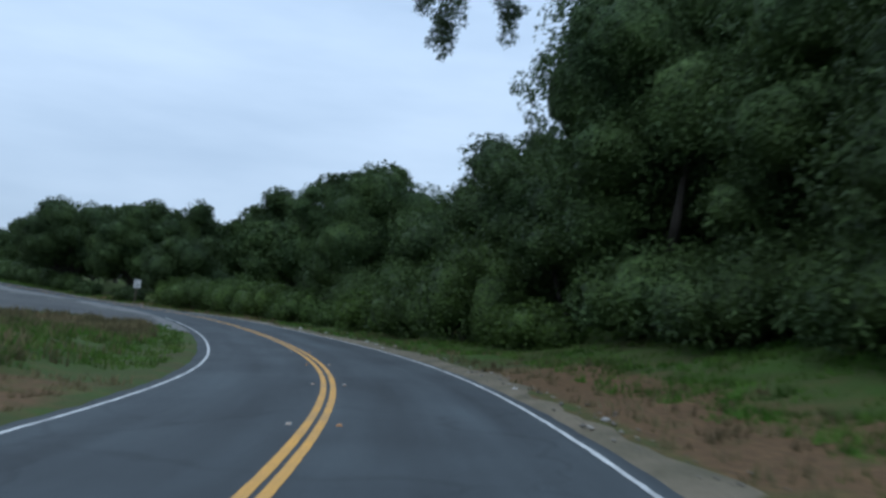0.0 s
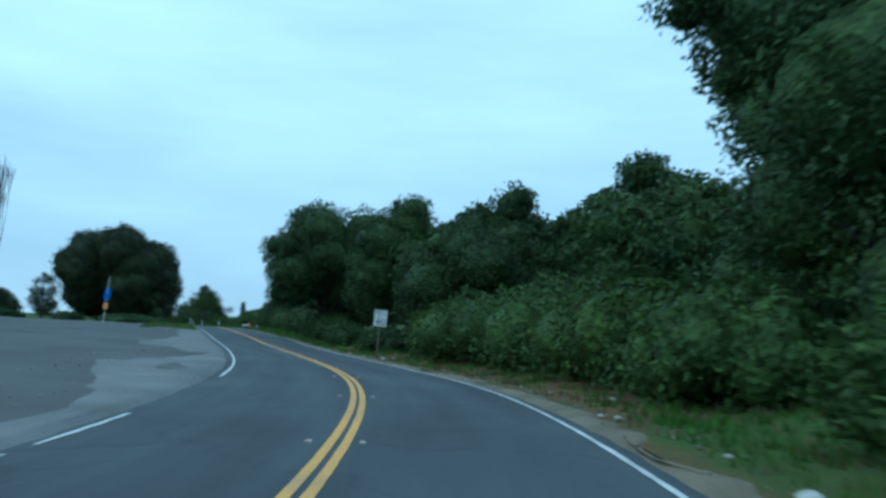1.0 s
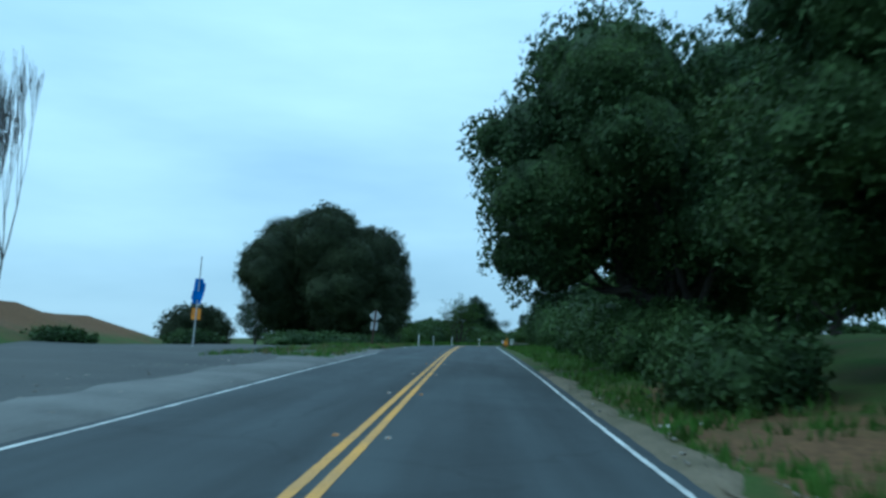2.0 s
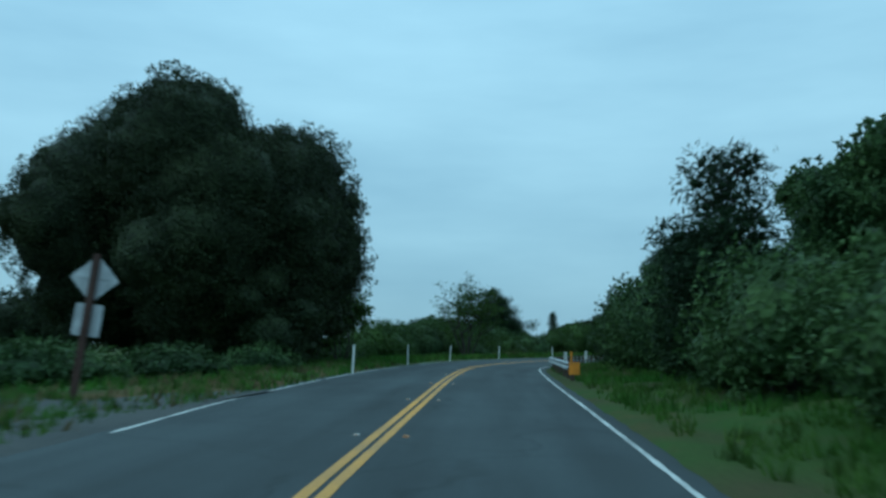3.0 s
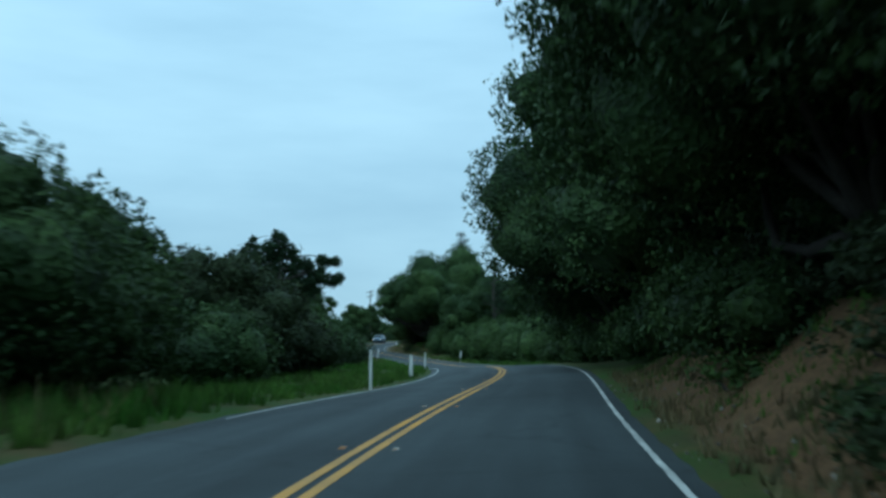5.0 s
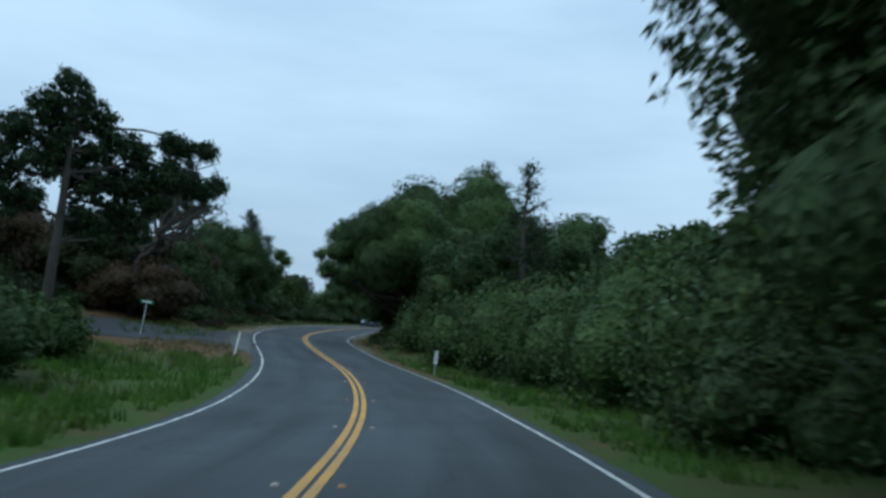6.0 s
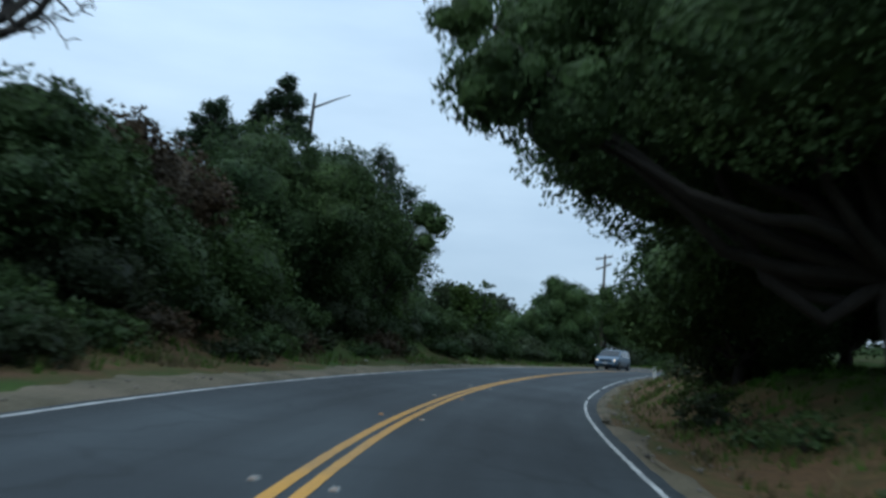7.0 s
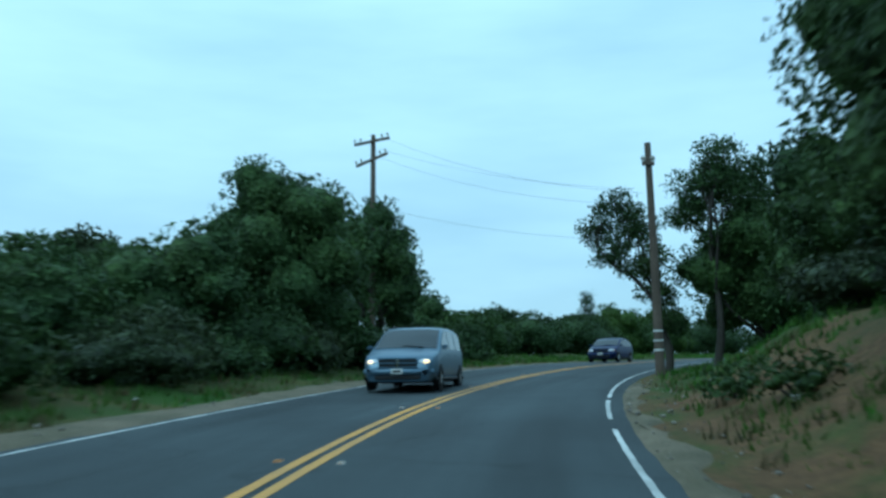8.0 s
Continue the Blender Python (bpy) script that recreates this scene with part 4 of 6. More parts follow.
oak(50, 11.5, 6.1, 7.0, 5, BIG, 0.0, blobs=9)
for i, (s, d, h, w) in enumerate(((30.5, 6.8, 1.5, 3.0), (34.5, 6.2, 3.7, 4.0), (40.5, 6.0, 2.6, 3.6), (46, 5.6, 2.0, 3.0), (50, 5.2, 1.5, 2.4), (56, 5.6, 2.0, 3.2), (61, 5.7, 2.5, 3.6),
                                  (66.5, 6.0, 2.7, 4.4), (72, 5.8, 2.4, 4.2), (77, 6.4, 2.2, 3.6))):
    bush(s, d, h, w, 20 + i, GREEN, SHRUB if i % 3 else FRESH, long=1.25)
oak(80.5, 8.6, 5.3, 7.2, 6, BIG, 0.0)
oak(93.6, 8.8, 8.1, 7.8, 7, BIG, 0.04, leaf=0.18, per=52, blobs=13)
oak(102.5, 6.3, 9.1, 8.8, 8, BIG, 0.10, lean=-0.7, blobs=15)
oak(110, 8.6, 8.2, 7.0, 205, BIG, 0.0)
oak(93.5, 14.2, 9.0, 6.0, 9, "evergreen tree rising behind shrubs", 0.2, blobs=8)
oak(92.5, 24, 12.0, 8.5, 231, "tall evergreen oak on the wooded hillside", 0.1, leaf=0.26, per=22, blobs=10)
for i, (s, d, h, w) in enumerate(((84, 5.2, 1.3, 2.6), (93, 5.0, 1.4, 2.6), (101, 5.6, 1.8, 3.2), (107, 6.0, 2.2, 3.6), (113, 6.2, 2.3, 3.8), (119, 6.4, 2.4, 4.0),
                                  (125, 6.4, 2.5, 4.0), (131, 6.2, 2.6, 3.8), (138, 6.6, 3.2, 4.2), (144, 6.6, 3.4, 4.4), (151, 6.8, 3.4, 4.4), (158, 6.8, 3.2, 4.4),
                                  (166, 7.0, 3.0, 4.4), (173, 7.0, 3.0, 4.2))):
    bush(s, d, h, w, 40 + i, DARKB, OAK, long=1.3, per=33)
pine(135.5, 6.2, 4.9, 3.8, 10, "young dark pine above roadside shrubs", 0.06, leaf=0.2, per=105, whorls=17)
pine(147, 8.2, 4.8, 3.4, 11, "young dark pine above roadside shrubs", 0.06, leaf=0.2, per=100, whorls=11)
# left of the road: the gravel pull-out, the great rounded tree and the verge
oak(149.5, -11.3, 11.4, 12.8, 12, "huge rounded dark cypress-like evergreen behind the verge", 0.0, OLIVE, 0.13, 95, "evergreen_tree", blobs=26, spray=0.22, core=0.88)
oak(146.5, -7.4, 3.8, 4.6, 222, "dense dark evergreen at the foot of a larger one", 0.0, OLIVE, 0.14, 60)
oak(152.3, -7.7, 9.9, 5.5, 223, "dense dark evergreen against a larger one", 0.0, OLIVE, 0.13, 80)
bush(174.0, -9.6, 3.1, 5.0, 551, DARKB, OAK, long=1.2, per=33)
airy(156.0, -6.9, 3.7, 4.6, 224, "small open leafy tree with layered branches", 5, 110, 0.12)
for i, (s, d, h, w) in enumerate(((128, -8.8, 0.9, 3.6), (133, -7.8, 0.9, 3.0), (138, -7.0, 0.9, 2.8), (124, -13, 0.8, 3.0), (118, -17, 0.7, 3.0),
                                  (143, -6.2, 0.9, 2.4))):
    bush(s, d, h, w, 60 + i, "low dark green shrub at the verge", OAK, long=1.2, per=36)
pine(164, -24, 6.8, 4.6, 13, "dark pine far behind a gravel pull-out", 0.15)
bush(164, -30.5, 5.0, 7.0, 450, "low dark tree mass behind a gravel pull-out", OLIVE, 0.2, 28, 1.2)
for i, (s, d) in enumerate(((112.5, -21.2), (113.4, -20.6), (112.4, -20.0), (113.6, -19.3), (112.6, -18.6), (113.4, -17.9), (112.9, -17.3))):
    bare_tree(s, d, 11.0 + (i * 7 % 5) * 0.5, 1.9, 32 + i, "tall bare narrow poplar", "poplar_tree", 2.6, 5, GREYBARK, 0.05, thick=0.008, spread=0.40, twig=0.009, trunk=0.2)
for i, (s, d, h, w) in enumerate(((155, -10.2, 1.7, 3.6), (158.5, -9.8, 1.7, 3.6), (162, -9.6, 1.9, 3.6))):
    bush(s, d, h, w, 660 + i, "low dark green shrub behind an open tree", OAK, long=1.2, per=36)
airy(173, -15.0, 5.2, 4.4, 15, "small open-branched leafy tree on the verge", 3)
airy(173.4, -5.8, 5.9, 6.6, 16, "open-crowned leafy tree with many slender stems", 6, 40, 0.115)
for i, (s, d, h, w) in enumerate(((166.5, -9.0, 3.0, 4.2), (171, -10.0, 3.0, 4.4), (177, -9.0, 2.6, 4.0), (183, -10.2, 2.1, 4.0),
                                  (188, -10.4, 2.3, 4.2), (193, -11, 2.5, 4.4), (198.5, -11.5, 2.8, 4.4), (186, -16, 2.2, 5), (194, -18, 2.5, 5.5), 
                                  (200, -21, 3.4, 6), (208, -15, 3.8, 6))):
    bush(s, d, h, w, 80 + i, DARKB, OAK if i % 2 else FRESH, long=1.3, per=33)
oak(202.2, -6.6, 3.65, 5.8, 17, "dense low spreading evergreen oak", 0.02, leaf=0.13, per=85)
oak(209.5, -9.2, 4.9, 5.4, 18, "dense low spreading evergreen oak", 0.05)
oak(220.5, -9.6, 4.4, 5.6, 19, "dense low evergreen oak in a grassy bend", 0.04, OLIVE)
oak(229, -10.0, 3.3, 5.0, 20, "dense low evergreen oak in a grassy bend", 0.0, OLIVE)
for i, (s, d, h, w) in enumerate(((215, -8.0, 2.4, 3.6), (225, -7.8, 2.2, 3.4), (233, -8.0, 2.4, 3.8), (238.5, -7.6, 2.2, 3.6), (244, -7.0, 2.0, 3.4))):
    bush(s, d, h, w, 260 + i, "low dark shrub inside the bend", OLIVE if i % 2 else OAK, long=1.3)
pine(229.7, -35.7, 8.5, 8.8, 21, "broad dark pine beyond the shrubs", 0.25, per=75, whorls=13)
pine(246, -31, 5.6, 1.2, 22, "thin dark cypress spire", 0.02, whorls=12, name="cypress_tree")
pine(240, -30, 5.6, 1.5, 23, "thin dark cypress spire", 0.02, whorls=12, name="cypress_tree")
for i in range(10):
    bush(196 + i * 5.2, -28 - (i * 37 % 9), 3.2 + (i * 13 % 7) * 0.2, 6.5, 100 + i, "far dark green tree mass", OAK, 0.26, 22, 1.2)
# right-hand cut bank with tall trees above it
for i, (s, d, h, w, low) in enumerate(((179, 8.0, 4.8, 4.8, 0.12), (195, 6.2, 7.2, 8.6, 0.2), (203, 6.0, 7.4, 9.0, 0.16), (211, 6.2, 7.1, 9.2, 0.14),
                                       (219.5, 5.0, 8.2, 10.2, 0.10), (227.5, 5.8, 7.6, 8.2, 0.0), (235, 6.4, 6.4, 7.0, 0.03))):
    oak(s, d, h, w, 120 + i + (i > 0), "tall dense evergreen oak above a cut earth bank", low, leaf=0.16, per=52, blobs=15, lean=-0.4)
oak(187.5, 5.7, 7.0, 7.6, 121, "tall dense evergreen oak above a cut earth bank", 0.38, leaf=0.14, per=66, blobs=15, extra=(((-3.8, 0.2, 3.1), 0.72), ((-3.3, -0.2, 3.9), 0.85), ((-3.0, 0.3, 2.9), 0.6)))
for i, (s, d, h, w) in enumerate(((190, 6.8, 3.0, 4.0), (198, 7.0, 3.2, 4.2), (206, 7.2, 3.2, 4.4), (214, 6.8, 3.0, 4.2), (222, 6.0, 2.6, 4.0), (230, 5.6, 2.2, 3.8))):
    bush(s, d, h, w, 132 + i, "dark shrub under roadside oaks", OAK, long=1.3, per=31)
# the drive, the pines and the overhanging oak
oak(278.5, 6.0, 7.3, 8.6, 24, "broad evergreen oak arching over the road", 0.27, leaf=0.10, per=125, blobs=17, lean=-0.7, spray=0.21,
    extra=(((-5.0, -2.1, 3.15), 0.66), ((-4.6, -0.9, 4.3), 0.85), ((-4.2, -2.0, 2.85), 0.72), ((-3.4, 0.6, 3.3), 0.72), ((-2.9, -0.8, 3.1), 0.7), ((-5.4, -2.0, 4.0), 0.4),
           ((-2.4, 0.9, 3.0), 0.62), ((-3.9, 0.2, 4.2), 0.95)))
pine(264, 8.2, 8.2, 2.4, 26, "slender dark pine behind the oaks", 0.2, per=95, leaf=0.2, whorls=13)
pine(296, 11.5, 12.6, 5.0, 34, "tall dark pine rising behind the roadside oaks", 0.2, per=60, leaf=0.24, whorls=11)
oak(284, 8.6, 10.2, 9.4, 208, "tall evergreen oak behind the roadside trees", 0.04)
oak(272, 12.0, 7.0, 7.5, 209, "evergreen oak behind the roadside trees", 0.0)
oak(268.5, 7.4, 5.6, 6.0, 25, "dense evergreen oak beside the road", 0.05, leaf=0.18, per=48)
for i, (s, d, h, w) in enumerate(((241, 6.2, 3.6, 4.2), (247, 6.0, 3.4, 4.0), (252.5, 5.8, 3.2, 3.8), (258, 5.6, 3.4, 3.4), (263, 5.6, 3.0, 3.6), (270, 5.4, 2.6, 3.2))):
    bush(s, d, h, w, 140 + i, GREEN, OAK, long=1.2)
clumped_pine(263.9, -10.1, 27, (0.1, 0, 9.2), (((0.1, 0, 9.3), 0.55), ((0.6, 0.3, 8.6), 0.62), ((-0.7, 0, 8.4), 0.75), ((1.2, 0.5, 8.0), 0.62), ((0, 0.4, 7.6), 0.9), ((-1.6, 0.2, 7.3), 0.85), ((1.9, 0.8, 7.3), 0.7),
             ((0.9, 0.8, 6.7), 0.9), ((-0.6, 0.4, 6.4), 1.1), ((2.7, 1.2, 6.9), 0.62), ((2.3, 1.3, 5.9), 0.9), ((3.3, 1.5, 6.2), 0.66), ((-2.3, 0.3, 6.1), 1.0), ((1.0, 1.0, 5.5), 1.0), ((3.2, 1.8, 5.3), 0.6),
             ((4.0, 2.2, 6.2), 0.55), ((4.7, 2.6, 6.05), 0.52), ((5.2, 3.0, 6.2), 0.46), ((5.6, 3.2, 6.45), 0.34), ((5.0, 2.4, 7.7), 0.42), ((4.4, 2.0, 7.7), 0.5), ((3.6, 1.5, 7.6), 0.55), ((3.6, 1.7, 6.8), 0.42), ((-1.5, 0.4, 4.9), 1.0),
             ((0.6, 1.2, 4.5), 0.8), ((2.2, 1.6, 4.8), 0.7), ((2.6, 1.9, 4.1), 0.6), ((1.3, 1.4, 3.7), 0.8)), "big dense pine with clumped needles above a side drive")
oak(276.0, -11.0, 4.8, 5.0, 218, "dense dark oak beyond a side drive", 0.0, OLIVE)
oak(275.0, -8.3, 2.6, 5.2, 225, "half-dead oak with rusty brown leaves", 0.0, RUST)
oak(271, -17.5, 6.4, 7.0, 216, "dense dark oak beyond a side drive", 0.0, OLIVE)
oak(281.5, -8.4, 3.0, 5.0, 217, "dense dark oak on the roadside bank", 0.0)
DEAD = "dead leafless oak with crooked grey limbs"
dead_oak(274.8, -8.6, 51, (0.4, -0.3, 3.1), ((3.9, -2.0, 5.7), (3.3, -1.0, 6.3), (2.2, -1.6, 6.6), (0.9, -1.2, 6.5), (-1.4, -0.6, 5.9), (3.6, -0.9, 4.9), (2.6, -0.4, 4.5)), DEAD)
dead_oak(280.6, -9.2, 52, (0.5, 0, 3.3), ((3.5, 0.6, 7.1), (2.5, -0.2, 7.5), (1.2, -0.4, 7.6), (4.1, 0.1, 6.0), (3.8, -1.0, 5.1), (2.3, -0.5, 4.5), (-0.6, 0.2, 6.7)), DEAD)
oak(276, -15, 4.4, 6.4, 29, "half-dead oak with rusty brown leaves", 0.0, RUST)
oak(281, -11.5, 3.4, 6.0, 210, "dense dark oak above a side drive", 0.0, OLIVE)
oak(265, -18, 5.2, 8.0, 211, "dense dark oak beyond a side drive", 0.0, OLIVE)
oak(256, -17, 4.6, 8.0, 212, "dense dark oak beyond a side drive", 0.0, OLIVE)
oak(277.4, -9.0, 3.6, 4.6, 221, "half-dead oak with rusty brown leaves", 0.0, RUST)
oak(286.5, -9.0, 3.6, 5.0, 30, "half-dead oak with rusty brown leaves", 0.0, RUST)
for i, (s, d, h, w) in enumerate(((250, -7.5, 1.3, 3.0), (244, -8.5, 2.2, 4.0), (238, -9, 3.0, 4.5), (284, -7.0, 2.4, 3.6), (288.5, -6.8, 2.6, 3.8), (296, -7.0, 2.2, 3.6), (300.5, -7.2, 1.7, 3.4),
                                  (305, -7.0, 1.5, 3.2), (309, -7.2, 1.5, 3.0))):
    bush(s, d, h, w, 150 + i, DARKB, OAK if i % 2 else SHRUB, long=1.25)
oak(294, -7.8, 5.4, 7.6, 31, "dense dark oak on the roadside bank", 0.0, leaf=0.17, per=52, blobs=13)
oak(298.0, -6.5, 4.7, 4.5, 213, "dense dark oak leaning out over the roadside bank", 0.3, leaf=0.15, per=62, lean=0.1, extra=(((2.9, -0.7, 3.9), 0.5), ((2.3, -0.3, 4.3), 0.6), ((2.5, -0.5, 3.3), 0.45)))
pine(301.8, -6.2, 6.3, 2.1, 32, "young dark pine on the roadside bank", 0.28, per=95, leaf=0.2, whorls=12)
pine(299.8, -6.8, 7.0, 2.2, 226, "young dark pine rising out of an oak", 0.35, per=95, leaf=0.2, whorls=12)
pine(308.2, -10.0, 8.4, 2.8, 214, "young dark pine on the roadside bank", 0.46, per=95)
clumped_pine(306.7, -15.5, 33, (0.1, 0, 12.2), (((0.1, 0, 12.3), 0.5), ((-0.4, 0.2, 11.5), 0.7), ((0.6, 0, 11.2), 0.55), ((-1.1, -0.2, 10.7), 0.75), ((0.3, 0.2, 10.3), 0.8), ((-2.0, 0, 9.9), 0.7), ((1.1, 0, 9.6), 0.6),
             ((-2.9, 0.1, 9.3), 0.7), ((-0.7, -0.3, 9.2), 0.9), ((-3.7, 0, 8.8), 0.55), ((1.7, 0.2, 8.4), 0.6), ((-1.8, 0.3, 8.2), 0.9), ((0.4, 0, 8.0), 0.9)), "tall dark pine rising over the oaks")
clumped_pine(300, -14.5, 220, (0, 0, 8.2), (((0, 0, 8.3), 0.5), ((-0.5, 0.1, 7.6), 0.6), ((0.6, 0, 7.3), 0.6), ((-1.0, 0, 6.8), 0.7), ((0.2, 0.2, 6.5), 0.8), ((1.3, 0, 6.2), 0.7), ((-1.5, 0, 5.9), 0.7)), "dark pine rising over the oaks")
for i, (s, d, h, w) in enumerate(((273.5, -13.2, 1.0, 2.6), (274.6, -11.2, 0.8, 2.4), (276.5, -9.6, 0.7, 2.2), (277.4, -8.0, 0.6, 1.8), (280.2, -7.0, 0.6, 1.8), (278.6, -10.6, 1.1, 2.6), (275.8, -12.6, 1.2, 2.8))):
    bush(s, d, h, w, 620 + i, "low dark brush on the slope beyond a side drive", (OLIVE, OAK, RUST)[i % 3], 0.14, 48, 1.3)
snag = thing("dead_tree", at(311.8, -17.5, 0.3), "broken dead trunk with a few bare limbs", "tree", turn=heading(311.8))
part("trunk", tubes("trunk", [(((0, 0, -0.2), (0.1, 0, 5), (-0.08, 0, 9.5), (0.16, 0, 13.6)), (0.24, 0.21, 0.17, 0.07)),
                              (((0.1, 0, 12.7), (0.8, 0, 12.9), (1.5, 0.2, 13.2), (2.4, 0.2, 13.4)), (0.07, 0.06, 0.045, 0.02)),
                              (((-0.02, 0, 11.2), (-0.6, 0, 11.6), (-1.2, 0, 11.8), (-1.5, 0, 12.3)), (0.08, 0.07, 0.05, 0.025)),
                              (((-0.6, 0, 11.6), (-0.75, 0.1, 12.3)), (0.05, 0.02))], BARK, 7), snag, "grey dead trunk with broken limbs")
# the last bend
airy(311.3, -6.6, 3.4, 3.2, 34, "leafy young tree on the roadside bank", 4, 80)
oak(317, -8.0, 1.5, 3.4, 35, "small round oak beside the road", 0.0)
oak(321.4, -7.6, 2.7, 4.2, 219, "dense low evergreen oak beside the road", 0.0)
oak(324.8, -6.8, 5.4, 5.3, 36, "dense round evergreen oak beside the road", 0.02, leaf=0.16, per=52, blobs=13)
oak(331.2, -7.2, 5.85, 3.8, 37, "dense round evergreen oak beside the road", 0.05, leaf=0.17, per=48)
for i, (s, d, h, w) in enumerate(((340, -7.5, 2.4, 4.0), (347, -8, 2.6, 4.4), (355, -9, 2.8, 5.0), (364, -10, 3.0, 5.5), (374, -9, 3.2, 6), (385, -8, 3.4, 6),
                                  (352, -16, 3.4, 6), (368, -17, 3.8, 7), (345, 7.5, 2.6, 4.6))):
    bush(s, d, h * 0.86, w, 170 + i, DARKB, OAK if i % 3 else SHRUB, 0.2, 32, 1.3)
for i, (s, d, h, w) in enumerate(((285.5, 5.4, 4.2, 4.8), (288, 8.0, 5.4, 5.0), (294, 7.2, 4.2, 4.6), (301, 7.6, 3.4, 4.4), (309.5, 6.3, 3.9, 4.6))):
    oak(s, d, h, w, 190 + i, "evergreen oak on top of a cut bank", 0.04, leaf=0.13, per=80)
loose_tree(328.2, 3.0, 38, (-0.2, 0, 1.9), (((-1.75, 0, 4.1), 0.62), ((-1.15, 0.2, 4.75), 0.6), ((-1.3, -0.1, 3.5), 0.62), ((-0.6, 0, 4.1), 0.7), ((-0.35, 0, 3.2), 0.72), ((-0.2, 0.2, 2.3), 0.6),
                                                ((0.1, 0.2, 1.5), 0.6)), "loose-crowned oak beside a wooden pole, its limbs over the shoulder")
loose_tree(328.8, 4.2, 218, (0.2, 0, 2.2), (((0.0, 0, 5.2), 0.85), ((0.5, 0, 6.0), 0.7), ((-0.5, 0.1, 4.5), 0.7), ((0.7, 0, 4.7), 0.85), ((1.2, 0, 5.4), 0.8), ((0.5, 0.3, 3.6), 0.8)),
           "open-crowned leafy tree behind a wooden pole")
oak(330, 5.6, 4.6, 4.4, 232, "dense evergreen oak behind a wooden pole", 0.0, leaf=0.16, per=44, blobs=9)
oak(336, 6.6, 5.6, 5.6, 39, "evergreen oak beside the road", 0.06)
oak(322, 7.4, 4.2, 4.4, 206, "evergreen oak beside the road", 0.04)
for i, (s, d, h, w) in enumerate(((274, -16, 3.2, 4.6), (280, -9.0, 2.4, 3.4), (290, -9.5, 3.8, 4.4), (302, -8.4, 2.6, 3.6), (308, -9.2, 2.6, 3.6),
                                  (313, -6.6, 1.5, 2.6), (318, -6.0, 1.3, 2.6), (322, -6.0, 1.5, 2.8), (326.5, -5.8, 1.4, 2.6), (331, -5.6, 1.3, 2.6), (335.5, -5.8, 1.5, 2.8), 
                                  (322, -12.5, 3.0, 4.6))):
    bush(s, d, h, w, 240 + i, DARKB, OLIVE if i % 3 == 0 else OAK, long=1.3, per=31)
for i, (s, d, h, w) in enumerate(((44, 9.2, 3.0, 4.6), (48.5, 8.4, 3.0, 4.2), (53, 8.2, 3.0, 4.2), (58, 11.5, 3.2, 6.0), (63, 12, 3.2, 6.0))):
    bush(s, d, h, w, 530 + i, "dark shrub under the hillside oaks", OAK, 0.18, 34, 1.2)
for i, (s, d) in enumerate(((18, 9.4), (22.5, 9.2), (26.5, 8.9))):
    bush(s, d, 2.1 + 0.2 * (i % 3), 4.4, 600 + i, "dark shrub under the hillside oaks", OAK, 0.18, 30, 1.3)
for i in range(3, 7):
    bush(6 + i * 5.4, 11.6 + (i * 7 % 3) * 0.6, 2.4 + (i * 5 % 4) * 0.3, 5.4, 400 + i, "dark shrub under the hillside oaks", OAK, 0.2, 28, 1.3)
for i in range(9):
    bush(205 + i * 4.2, 4.7 + (i * 5 % 3) * 0.3, 1.5 + (i * 7 % 4) * 0.25, 3.2, 410 + i, "dark shrub at the foot of roadside oaks", OAK, 0.17, 36, 1.3)
for i in range(6):
    bush(186 + i * 3.9, 5.7 + (i * 5 % 3) * 0.3, 1.0 + (i * 7 % 4) * 0.15, 2.8, 420 + i, "dark shrub hanging over a cut earth bank", OLIVE, 0.17, 36, 1.3)
for i in range(4):
    bush(175 + i * 3.4, 5.2 + (i % 2) * 0.5, 1.5 + i * 0.15, 3.0, 425 + i, "dark shrub above a cut earth bank", OAK, 0.17, 36, 1.2)
for i in range(8):
    bush(278.5 + i * 3.3, -5.9 - (i * 5 % 3) * 0.3, 0.9 + (i * 7 % 4) * 0.15, 2.6, 430 + i, "low dark brush on a roadside bank", OLIVE if i % 2 else OAK, 0.16, 36, 1.3)
for i in range(11):
    bush(275.5 + i * 2.3, -4.7 - (i * 5 % 4) * 0.25, 0.45 + (i * 7 % 4) * 0.1, 1.5, 540 + i, "low dry brush on a roadside bank", (RUST, OLIVE, OAK)[i % 3], 0.12, 70, 1.3, core=0.5)
for i in range(9):
    bush(305 + i * 3.7, -5.3 - (i * 5 % 3) * 0.2, 0.8 + (i * 7 % 4) * 0.12, 2.4, 440 + i, "low dark brush beside the road", OLIVE if i % 2 else OAK, 0.16, 36, 1.3)
for i in (1, 2, 3, 5, 6):
    oak(262 + i * 12.5, -25 - (i * 29 % 6), 5.4 + (i * 17 % 5) * 0.3 - 2.4 * (i < 3), 9.5, 340 + i, "evergreen oak in the woods beyond the bank", 0.03, OLIVE, leaf=0.28, per=16, blobs=8)
rng2 = np.random.default_rng(8)
for i in range(10):
    bush(272 + 46 * rng2.random(), 3.9 + 1.3 * rng2.random(), 0.30 + 0.35 * rng2.random(), 0.9 + 0.7 * rng2.random(), 460 + i, "low scrub on a bare earth bank", (OLIVE, SHRUB, OAK)[i % 3], 0.11, 90, core=0.35)
for i in range(9):
    bush(288 + i * 3.6, 5.9 + (i * 5 % 3) * 0.5, 0.8 + (i * 7 % 4) * 0.2, 2.6, 480 + i, "low dark brush on top of a bank", OAK if i % 2 else OLIVE, 0.16, 34, 1.3)
